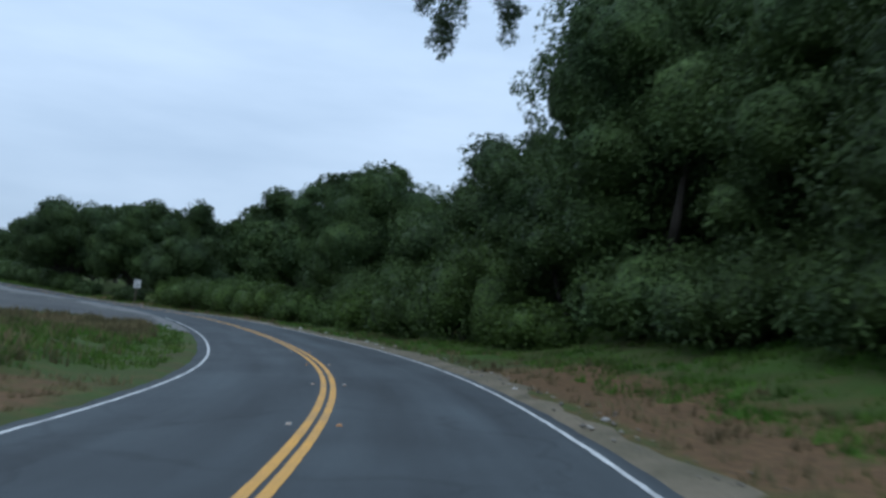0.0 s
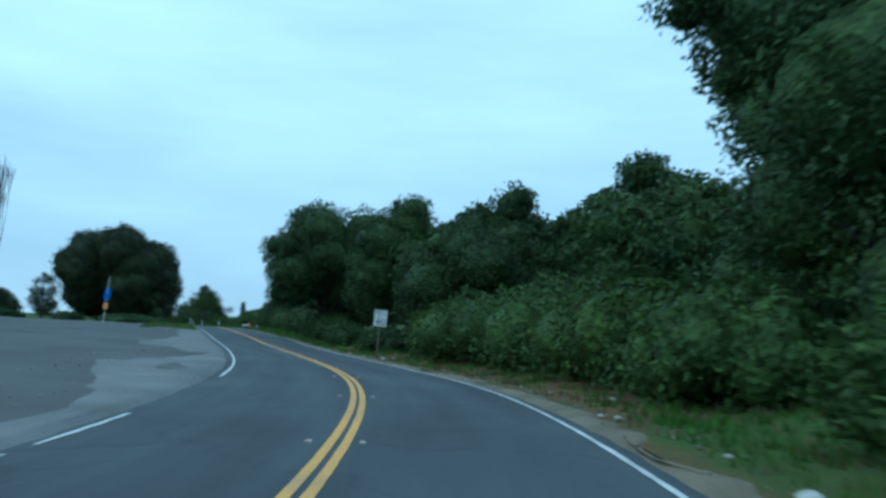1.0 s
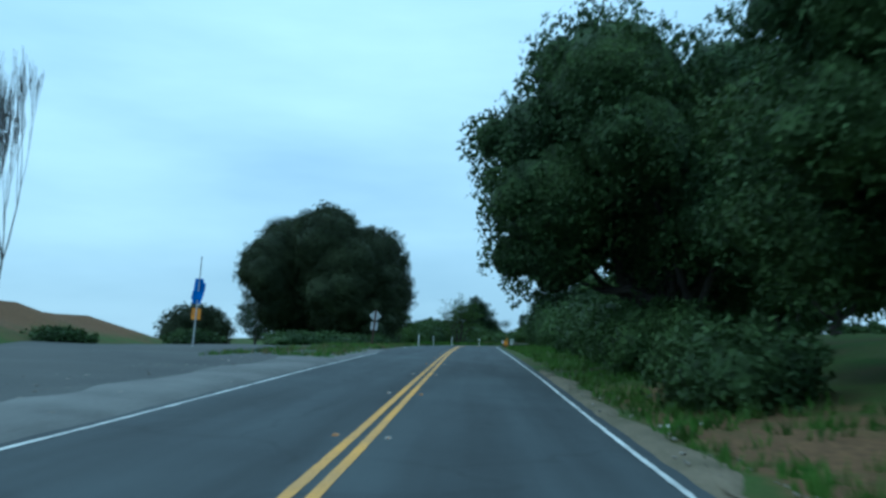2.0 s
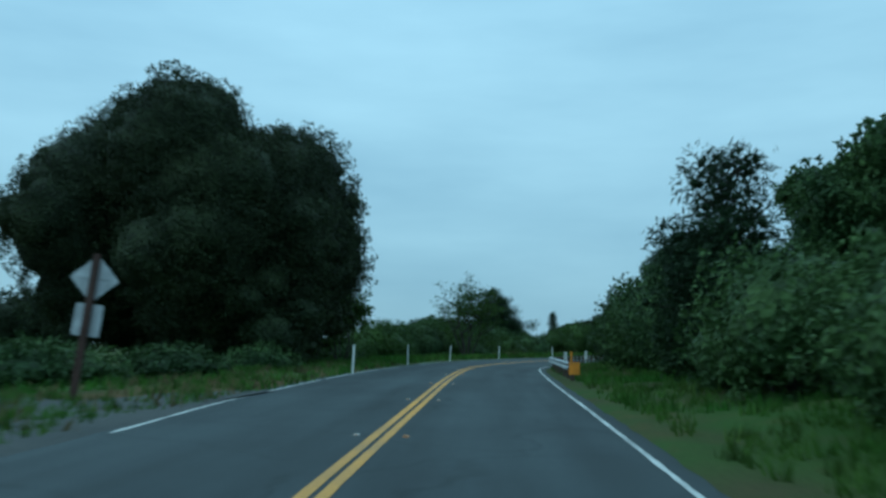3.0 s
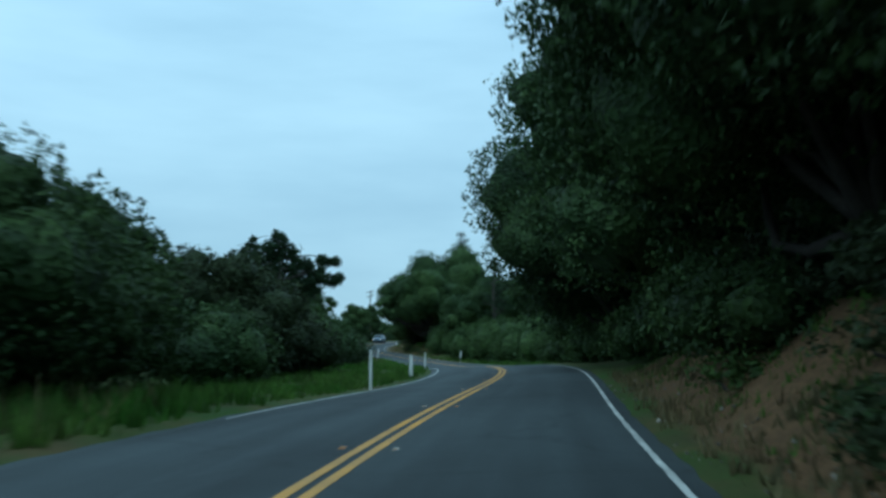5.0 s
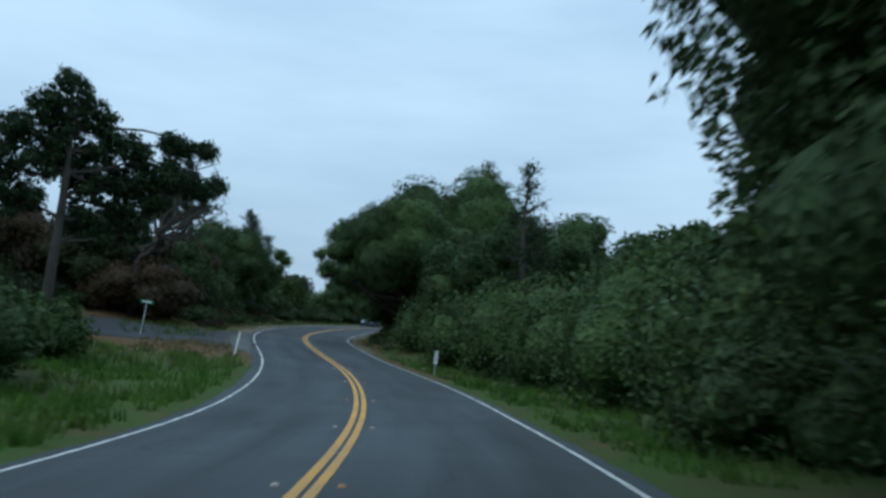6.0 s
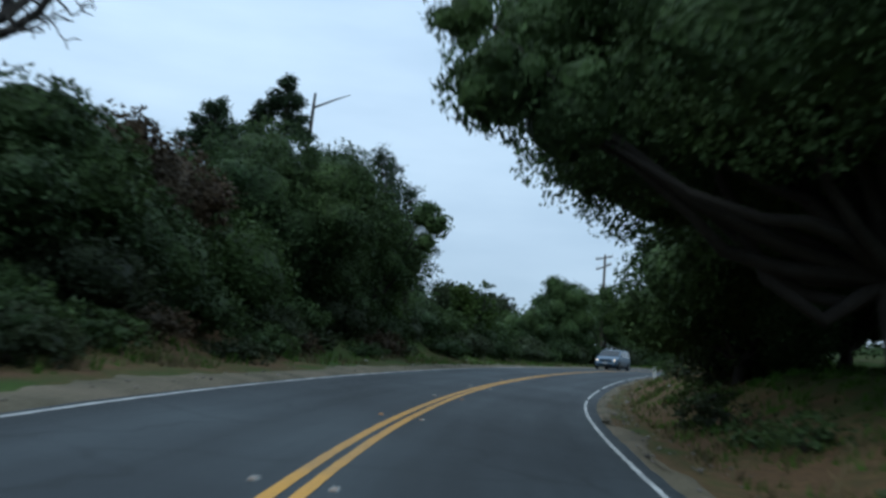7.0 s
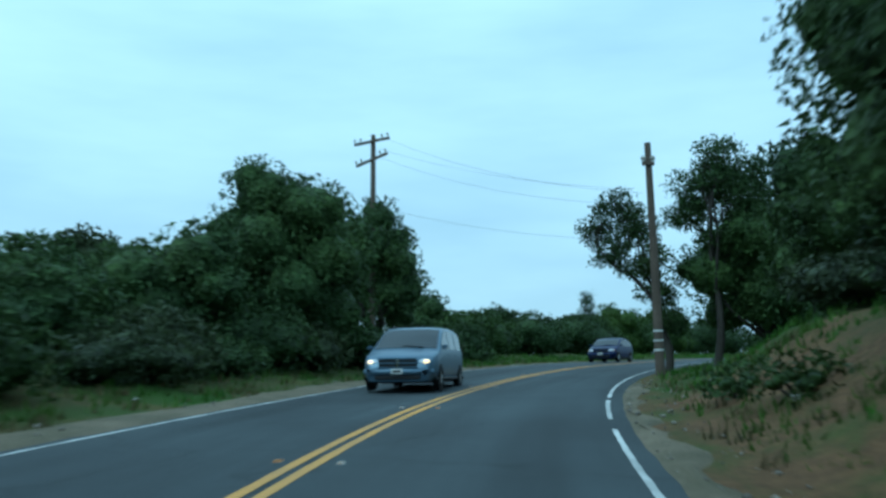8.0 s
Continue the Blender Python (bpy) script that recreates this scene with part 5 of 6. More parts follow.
for i in range(12):
    bush(184 + 26 * rng2.random(), 3.9 + 1.2 * rng2.random(), 0.30 + 0.4 * rng2.random(), 0.9 + 0.8 * rng2.random(), 490 + i, "low scrub on a bare earth bank", (OLIVE, SHRUB, OAK)[i % 3], 0.11, 90, core=0.35)
for i in range(5):
    bush(268 + i * 3.2, -14.5 + (i % 3) * 0.6, 1.5 + (i % 2) * 0.4, 3.6, 510 + i, "dark shrub beyond a side drive", OLIVE, 0.17, 30, 1.2)
for i in range(1, 3):
    oak(340 + i * 12, 14 + (i * 5 % 4), 4.6 + (i % 3) * 0.4, 8.0, 520 + i, "evergreen oak beyond the last bend", 0.02, leaf=0.26, per=18, blobs=8)
for i, (s, d, h, w) in enumerate(((341, -10.5, 3.1, 3.4), (347, -10.2, 2.7, 3.4), (352, -12, 2.2, 3.6), (362, -10, 3.4, 4.2), (367, -9.0, 3.6, 4.4))):
    oak(s, d, h, w, 640 + i, "low evergreen oak beyond the last bend", 0.0, FRESH if i > 2 else OAK, leaf=0.2, per=34, blobs=7)
pine(357.5, -9.6, 3.7, 1.9, 646, "small pointed conifer beyond the last bend", 0.03, per=110, leaf=0.18, whorls=11)
# woods that close the view
for i in range(7, 16):
    oak(-24 + i * 13.0, 17 + (i * 29 % 7), 7.8 + (i * 17 % 5) * 0.45 + (0, -1.8, -2.2, 0.5, 2.0, 2.2, 1.6, 1.4, 1)[min(max(i - 7, 0), 8)], 10.0, 300 + i, "evergreen oak on the wooded hillside", 0.05, leaf=0.3, per=16, blobs=8)
for i in range(3, 8):
    oak(226 + i * 13.0, 16 + (i * 31 % 7), 6.0 + (i * 17 % 5) * 0.4, 9.5, 320 + i, "evergreen oak on the wooded hillside", 0.05, leaf=0.3, per=16, blobs=8)


# ---------------------------------------------------------------- road furniture
def marker_bm():
    bm = bmesh.new()
    vs = box_bm(bm, (0.062, 0.066, 0.015), (0, 0, 0.0075))
    for v in vs:
        if v.co.z > 0.01:
            v.co.x *= 0.72
            v.co.y *= 0.6
    return bm


def raised_marker(mat, label):
    top = thing("raised_marker", (0, 0, 0), label, "road marker", "raised markers along the centre line")
    part("body", finish("body", marker_bm(), mat), top)
    for y in (-0.033, 0.033):
        part("reflector", box_mesh("reflector", (0.042, 0.004, 0.008), (0, y * 0.88, 0.0075), AMBER), top, "amber reflector strip")
    return top


first = [raised_marker(CERAMIC, "worn white raised road marker"), raised_marker(AMBER, "faded amber raised road marker")]
for n in range(66):
    for side in (-1, 1):
        s = 3.773 + 5.2668 * (n - 2)
        x, y, h, z, b = (float(v) for v in line(s))
        d = side * 0.245
        m = Matrix.Translation((x + d * math.cos(h), y + d * math.sin(h), z - b * d + 0.001)) @ pose(0, 0, 0, 0, 0, math.degrees(h))
        src = first[(n * 5 + (side > 0)) % 3 == 0]
        copy_thing(src, m)
for ob in first:
    x, y, h, z, b = (float(v) for v in line(3.773 - 5.2668 * (3 + (ob is first[1]))))
    ob.matrix_basis = Matrix.Translation((x + 0.245, y, z + 0.001))


def delineator(s, d, lean=0.0, tall=0.78, side=0.0):
    """A flat flexible white post with a rounded top."""
    bm = bmesh.new()
    out = [(-0.028, -0.2), (0.028, -0.2), (0.028, tall - 0.03), (0.017, tall - 0.006), (-0.017, tall - 0.006), (-0.028, tall - 0.03)]
    front = [bm.verts.new((x, -0.009 + 0.008 * (abs(x) > 0.02), z)) for x, z in out]
    f = bm.faces.new(front)
    r = bmesh.ops.extrude_face_region(bm, geom=[f])
    bmesh.ops.translate(bm, verts=[e for e in r["geom"] if isinstance(e, bmesh.types.BMVert)], vec=(0, 0.016, 0))
    bmesh.ops.recalc_face_normals(bm, faces=bm.faces)
    top = thing("delineator_post", at(s, d), "slender white plastic delineator post in the grass verge" if abs(lean) < 6 else "leaning white plastic delineator post on bare soil",
                "roadside post", "delineator posts along the verge")
    top.matrix_world = Matrix.Translation(at(s, d)) @ pose(0, 0, 0, side, lean, heading(s))
    part("post", finish("post", bm, POSTWHITE), top)
    part("reflector", box_mesh("reflector", (0.04, 0.004, 0.07), (0, 0.012, tall - 0.09), SIGNWHITE), top, "small white reflector")
    return top


for s, d, lean, *tall in ((140.8, -2.85, 2), (151.6, -2.8, 0), (161.0, -2.86, 4), (171.3, -2.86, 1.5), (181.4, -2.8, -1), (191.9, -2.8, 3.5, 0.9), (211.8, -2.75, 0, 0.93), (221.5, -3.1, 0),
                   (222.8, -3.3, 2), (230.5, -3.0, 0), (257.8, -3.29, 9)):
    delineator(s, d, lean, *tall)


def panel_bars(name, parent, rows, width, y, mat=INK):
    """Unreadable writing: plain bars."""
    for z, w, t in rows:
        part(name, box_mesh(name, (width * w, 0.003, t), (0, y, z), mat), parent)


def object_marker(s, d, tall=0.76, lean=0.0):
    top = thing("marker_post", at(s, d), "white reflective panel with a small plate on a thin post", "roadside post", "white marker panels")
    top.matrix_world = Matrix.Translation(at(s, d)) @ pose(0, 0, 0, 0, lean, heading(s))
    part("post", box_mesh("post", (0.035, 0.03, tall + 0.1), (0, 0.02, tall / 2 - 0.1), GALV, 0.004), top, "thin metal post")
    pan = part("panel", box_mesh("panel", (0.135, 0.006, 0.36), (0, 0, tall - 0.26), SIGNWHITE, 0.002), top)
    panel_bars("bar", pan, ((tall - 0.18, 0.5, 0.05), (tall - 0.28, 0.5, 0.05)), 0.135, -0.005, GALV)
    plate = part("plate", box_mesh("plate", (0.13, 0.006, 0.075), (0.005, 0, tall - 0.03), SIGNWHITE, 0.002), top)
    panel_bars("bar", plate, ((tall - 0.03, 0.7, 0.03),), 0.13, -0.005, GALV)
    return top


object_marker(258.5, 3.3, 0.80, 3)
object_marker(152.3, 3.45, 0.66)
object_marker(167.2, 3.3, 0.74)
object_marker(306.5, 3.5, 0.62)
object_marker(325.5, -3.2, 0.6)


def words(body, size, parent, x, z, mat, y, wide=1.0):
    cu = bpy.data.curves.new("lettering", "FONT")
    cu.body, cu.size, cu.align_x, cu.align_y, cu.extrude = body, size, "CENTER", "CENTER", 0.001
    tmp = bpy.data.objects.new("lettering", cu)
    scene.collection.objects.link(tmp)
    bpy.context.view_layer.update()
    me = bpy.data.meshes.new_from_object(tmp.evaluated_get(bpy.context.evaluated_depsgraph_get()))
    bpy.data.objects.remove(tmp)
    me.materials.clear()
    me.materials.append(mat)
    me.transform(Matrix.Translation((x, y, z)) @ pose(0, 0, 0, 90) @ Matrix.Diagonal((wide, 1, 1, 1)))
    return part("lettering", me, parent, "black lettering reading " + body)


def rounded_plate(name, w, h, z, mat, r=0.03, thick=0.006, y=0.0):
    bm = bmesh.new()
    ring = []
    for cx, cz, a0 in ((w / 2 - r, h / 2 - r, 0), (-w / 2 + r, h / 2 - r, 90), (-w / 2 + r, -h / 2 + r, 180), (w / 2 - r, -h / 2 + r, 270)):
        for k in range(5):
            a = radians(a0 + k * 22.5)
            ring.append(bm.verts.new((cx + r * math.cos(a), y, z + cz + r * math.sin(a))))
    f = bm.faces.new(ring)
    e = bmesh.ops.extrude_face_region(bm, geom=[f])
    bmesh.ops.translate(bm, verts=[v for v in e["geom"] if isinstance(v, bmesh.types.BMVert)], vec=(0, thick, 0))
    bmesh.ops.recalc_face_normals(bm, faces=bm.faces)
    return finish(name, bm, mat)


def speed_sign(s, d):
    top = thing("speed_limit_sign", at(s, d), "white speed limit sign with black lettering on a wooden post", "road sign")
    top.matrix_world = Matrix.Translation(at(s, d)) @ pose(0, 0, 0, 0, 2.5, heading(s) - 4)
    low = float(line(s)[3]) + 1.17 - at(s, d).z
    mid = low + 0.365
    part("post", box_mesh("post", (0.075, 0.065, low + 0.95), (0, 0.045, low / 2 + 0.2), POLEWOOD, 0.008), top, "brown wooden post")
    face = part("panel", rounded_plate("panel", 0.54, 0.68, mid, SIGNWHITE), top)
    bm = bmesh.new()
    for size, c in (((0.50, 0.003, 0.012), (0, -0.002, mid + 0.315)), ((0.50, 0.003, 0.012), (0, -0.002, mid - 0.315)),
                    ((0.012, 0.003, 0.64), (-0.245, -0.002, mid)), ((0.012, 0.003, 0.64), (0.245, -0.002, mid))):
        box_bm(bm, size, c)
    part("border", finish("border", bm, INK), face, "thin black border")
    words("SPEED", 0.15, face, 0, mid + 0.215, INK, -0.002, 0.95)
    words("LIMIT", 0.15, face, 0, mid + 0.065, INK, -0.002, 0.95)
    words("40", 0.40, face, 0, mid - 0.165, INK, -0.002, 1.0)
    for z in (mid + 0.22, mid - 0.28):
        bm = bmesh.new()
        bmesh.ops.create_cone(bm, cap_ends=True, segments=8, radius1=0.012, radius2=0.012, depth=0.01, matrix=Matrix.Translation((0, -0.004, z)) @ pose(0, 0, 0, 90))
        part("bolt", finish("bolt", bm, GALV), top)
    return top


speed_sign(78.9, 3.58)


def sign_back(s, d):
    """A diamond warning sign with a plate below, seen from behind."""
    top = thing("warning_sign", at(s, d), "bare aluminium back of a diamond sign on a wooden post", "road sign")
    top.matrix_world = Matrix.Translation(at(s, d)) @ pose(0, 0, 0, 0, 6, heading(s) + 8)
    base = at(s, d).z - float(line(s)[3])
    mid = 1.70 - base
    part("post", box_mesh("post", (0.09, 0.08, mid + 0.75), (0, -0.05, mid / 2 - 0.03), SIGNPOST, 0.01), top, "dark weathered wooden post")
    me = rounded_plate("panel", 0.47, 0.47, 0, SIGNBACK, 0.035)
    me.transform(Matrix.Translation((0, 0, mid)) @ pose(0, 0, 0, 0, 45, 0))
    pan = part("panel", me, top, "diamond aluminium panel seen from behind")
    part("brace", box_mesh("brace", (0.42, 0.008, 0.02), (0, -0.012, mid), GALV), pan, "thin metal brace")
    part("plate", rounded_plate("plate", 0.37, 0.44, mid - 0.56, SIGNBACK, 0.03), top, "square aluminium plate seen from behind")
    return top


sign_back(127.8, -4.52)


def banner_pole(s, d):
    top = thing("banner_pole", at(s, d), "thin pole carrying a blue banner and an orange panel", "sign")
    base = at(s, d).z - float(line(s)[3])
    top.matrix_world = Matrix.Translation(at(s, d)) @ pose(0, 0, 0, 0, 3, heading(s))
    bm = bmesh.new()
    bmesh.ops.create_cone(bm, cap_ends=True, segments=8, radius1=0.035, radius2=0.022, depth=3.5, matrix=Matrix.Translation((0, 0, 1.6)))
    part("pole", finish("pole", bm, GALV), top, "thin grey pole")
    z = 2.2 - base
    bm = bmesh.new()
    for i in range(6):
        w = 0.42 - 0.1 * (i == 0 or i == 5)
        box_bm(bm, (w, 0.02, 0.16), (0.03 * math.sin(i), 0.03 * math.sin(i * 1.3), z + 0.38 - 0.155 * i))
    part("banner", finish("banner", bm, BLUE), top, "creased bright blue banner")
    part("panel", rounded_plate("panel", 0.34, 0.42, z - 0.85, ORANGE, 0.03), top, "orange panel")
    return top


banner_pole(112.3, -9.3)


def guardrail(a, b):
    """A W-beam rail on posts, with a yellow end panel."""
    top = thing("guardrail", at(a, 2.95), "galvanised W-beam guardrail with a yellow end panel", "guardrail")
    off = lambda s: 2.93 - 0.05 * smooth((s - a) / 12)
    prof = [(0.0, 0.60), (-0.045, 0.575), (-0.055, 0.54), (-0.01, 0.50), (0.0, 0.47), (-0.01, 0.44), (-0.055, 0.40), (-0.045, 0.365), (0.0, 0.34)]
    s = np.arange(a, b, 0.5)
    x, y, h, z, bk = line(s)
    g = ground(s, off(s))
    cols = []
    for px, pz in prof + [(u + 0.012, w) for u, w in prof[::-1]]:
        dd = off(s) + px
        cols.append(np.stack([x + dd * np.cos(h), y + dd * np.sin(h), g + pz * 0.78], 1))
    cols.append(cols[0])
    v = np.stack(cols, 1)
    n, m = v.shape[:2]
    i = np.arange(n - 1)[:, None] * m + np.arange(m - 1)[None]
    f = np.stack([i, i + 1, i + m + 1, i + m], 2).reshape(-1, 4)
    v = v.reshape(-1, 3) - np.array(top.matrix_world.translation)
    me = shaded(mesh("rail", v, f, GALV))
    part("rail", me, top, "ribbed galvanised rail")
    for k in np.arange(a + 0.6, b, 1.4):
        me = box_mesh("post", (0.1, 0.1, 0.66), (0, 0, 0.13), POLEWOOD, 0.008)
        p = part("post", me, top, "square wooden post")
        p.matrix_basis = Matrix.Translation(at(k, float(off(k)) + 0.13) - top.matrix_world.translation) @ pose(0, 0, 0, 0, 0, heading(k))
    me = box_mesh("end_panel", (0.26, 0.02, 0.30), (0.1, -0.1, 0.32), ORANGE, 0.004)
    p = part("end_panel", me, top, "yellow-orange end panel")
    p.matrix_basis = pose(0, 0, 0, 0, 0, heading(a))
    return top


guardrail(138.0, 176.0)
tall = delineator(140.9, 3.2, 0, 0.72)
for c in tall.children:
    c.data.materials[0] = ORANGE if c.name.startswith("post") else SIGNWHITE
tagged(tall, "thin orange plastic post behind the guardrail's end", "roadside post", "")


def street_sign(s, d):
    top = thing("street_sign", at(s, d), "grey post with a small dark green plate at a side drive", "road sign")
    top.matrix_world = Matrix.Translation(at(s, d)) @ pose(0, 0, 0, 0, 6, heading(s))
    bm = bmesh.new()
    bmesh.ops.create_cone(bm, cap_ends=True, segments=8, radius1=0.025, radius2=0.025, depth=1.5, matrix=Matrix.Translation((0, 0, 0.65)))
    part("post", finish("post", bm, GALV), top)
    plate = part("plate", rounded_plate("plate", 0.5, 0.14, 1.3, material("green_sheeting", (0.02, 0.14, 0.06), 0.5, 0.1, 8, 4, 0.02), 0.02, y=-0.03), top, "dark green plate")
    part("bar", box_mesh("bar", (0.34, 0.003, 0.05), (0, -0.033, 1.3), SIGNWHITE), plate)
    return top


street_sign(265.0, -6.8)


# ---------------------------------------------------------------- poles and wires
def utility_pole(s, d, tall, lean, arms, label):
    top = thing("utility_pole", at(s, d), label, "utility pole")
    top.matrix_world = Matrix.Translation(at(s, d)) @ pose(0, 0, 0, 0, lean, heading(s))
    part("pole", tubes("pole", [([(0, 0, -0.3), (0.01, 0, tall * 0.5), (0, 0, tall)], [0.12, 0.10, 0.08])], POLEWOOD, 10), top, "brown weathered wooden pole")
    for z, w, turn, tilt in arms:
        me = box_mesh("crossarm", (w, 0.08, 0.09), (0, 0, 0), POLEWOOD, 0.01)
        me.transform(Matrix.Translation((0, -0.1, z)) @ pose(0, 0, 0, 0, tilt, turn))
        arm = part("crossarm", me, top, "wooden crossarm")
        for k in (-0.46, -0.3, 0.3, 0.46):
            m2 = tubes("insulator", [([(0, 0, 0), (0, 0, 0.06), (0, 0, 0.07), (0, 0, 0.15)], [0.02, 0.02, 0.045, 0.03])], CERAMIC, 8)
            m2.transform(Matrix.Translation((0, -0.1, z)) @ pose(0, 0, 0, 0, tilt, turn) @ Matrix.Translation((k * w, 0, 0.04)))
            part("insulator", m2, arm, "small grey insulator")
    return top


utility_pole(330.5, -6.9, 7.65, 0.5, ((7.4, 1.25, 20, -12), (6.75, 1.2, 8, -20)), "wooden utility pole with two angled crossarms above the oaks")
near = utility_pole(325.2, 3.1, 5.75, -0.7, ((5.2, 0.3, 20, 0),), "bare leaning wooden utility pole at the road edge")
for z in (0.62, 0.85, 1.08):
    part("band", tubes("band", [([(0, 0, z - 0.02), (0, 0, z + 0.02)], [0.122, 0.121])], SIGNWHITE, 10), near, "white reflective band")


def wire(a, b, sag, r=0.0035):
    t = np.linspace(0, 1, 24)[:, None]
    p = np.asarray(a) + (np.asarray(b) - np.asarray(a)) * t
    p[:, 2] -= sag * 4 * (t * (1 - t))[:, 0]
    ob = new("power_line", tubes("power_line", [(p, np.full(24, r))], INK, 5))
    return tagged(ob, "thin dark overhead wire between wooden poles", "wire", "overhead wires")


pa, pb = at(330.5, -6.9), at(325.2, 3.1)
for dx, za, zb, sag in ((-0.5, 7.45, 4.6, 0.3), (0.5, 7.5, 4.5, 0.35), (0.4, 6.8, 4.2, 0.35), (0.0, 5.2, 3.3, 0.25)):
    wire(pa + Vector((dx, 0, za)), pb + Vector((-0.35 + dx * 0.2, 0, zb)), sag)


# ---------------------------------------------------------------- vehicles
GLASS = material("dark_glass", (0.014, 0.020, 0.026), 0.05, 0.05, 3, 2, 0.0, spec=0.45)
TYRE = material("tyre_rubber", (0.02, 0.02, 0.02), 0.85, 0.2, 30, 6, 0.2)
RIM = material("wheel_alloy", (0.45, 0.46, 0.47), 0.4, 0.1, 10, 4, 0.05, metal=0.8)
VANPAINT = material("pale_blue_car_paint", (0.105, 0.155, 0.215), 0.32, 0.06, 4, 1.5, 0.0, second=(0.09, 0.135, 0.19), spec=0.5, metal=0.35)
DARKPAINT = material("dark_blue_car_paint", (0.010, 0.020, 0.085), 0.42, 0.06, 4, 1.5, 0.0, spec=0.22)
BLACKTRIM = material("black_trim", (0.02, 0.02, 0.022), 0.6, 0.15, 12, 4, 0.05)
LAMP = material("headlamp_lit", (0.9, 0.85, 0.7), 0.2, 0.02, 4, 4, 0.0, glow=((1.0, 0.56, 0.20), 2.0))
LENS = material("lamp_lens", (0.75, 0.76, 0.78), 0.15, 0.05, 4, 4, 0.0, spec=0.6)
CHROME = material("chrome_strip", (0.75, 0.76, 0.78), 0.2, 0.05, 6, 4, 0.0, metal=1.0)


def wheel(parent, x, y, r, w):
    out = 1 if x > 0 else -1
    bm = bmesh.new()
    prof = [(r * 0.62, -w / 2), (r * 0.93, -w / 2), (r, -w * 0.32), (r, w * 0.32), (r * 0.93, w / 2), (r * 0.62, w / 2)]
    n = 20
    rings = [[bm.verts.new((x + b, y + a * math.cos(k * 2 * math.pi / n), r + a * math.sin(k * 2 * math.pi / n))) for a, b in prof] for k in range(n)]
    for k in range(n):
        p, q = rings[k], rings[(k + 1) % n]
        for i in range(len(prof)):
            j = (i + 1) % len(prof)
            bm.faces.new((p[i], p[j], q[j], q[i]))
    bmesh.ops.recalc_face_normals(bm, faces=bm.faces)
    tyre = part("wheel", finish("wheel", bm, TYRE, True), parent, "black tyre on an alloy rim")
    bm = bmesh.new()
    bmesh.ops.create_cone(bm, cap_ends=True, segments=20, radius1=r * 0.63, radius2=r * 0.5, depth=w * 0.5,
                          matrix=Matrix.Translation((x + out * w * 0.16, y, r)) @ pose(0, 0, 0, 0, 90 * out, 0))
    for k in range(5):
        a = k * 2 * math.pi / 5
        box_bm(bm, (0.015, r * 0.16, r * 0.5), (x + out * w * 0.42, y + 0.3 * r * math.sin(a), r + 0.3 * r * math.cos(a)), pose(0, 0, 0, math.degrees(-a)))
    part("rim", finish("rim", bm, RIM), tyre, "grey alloy rim")


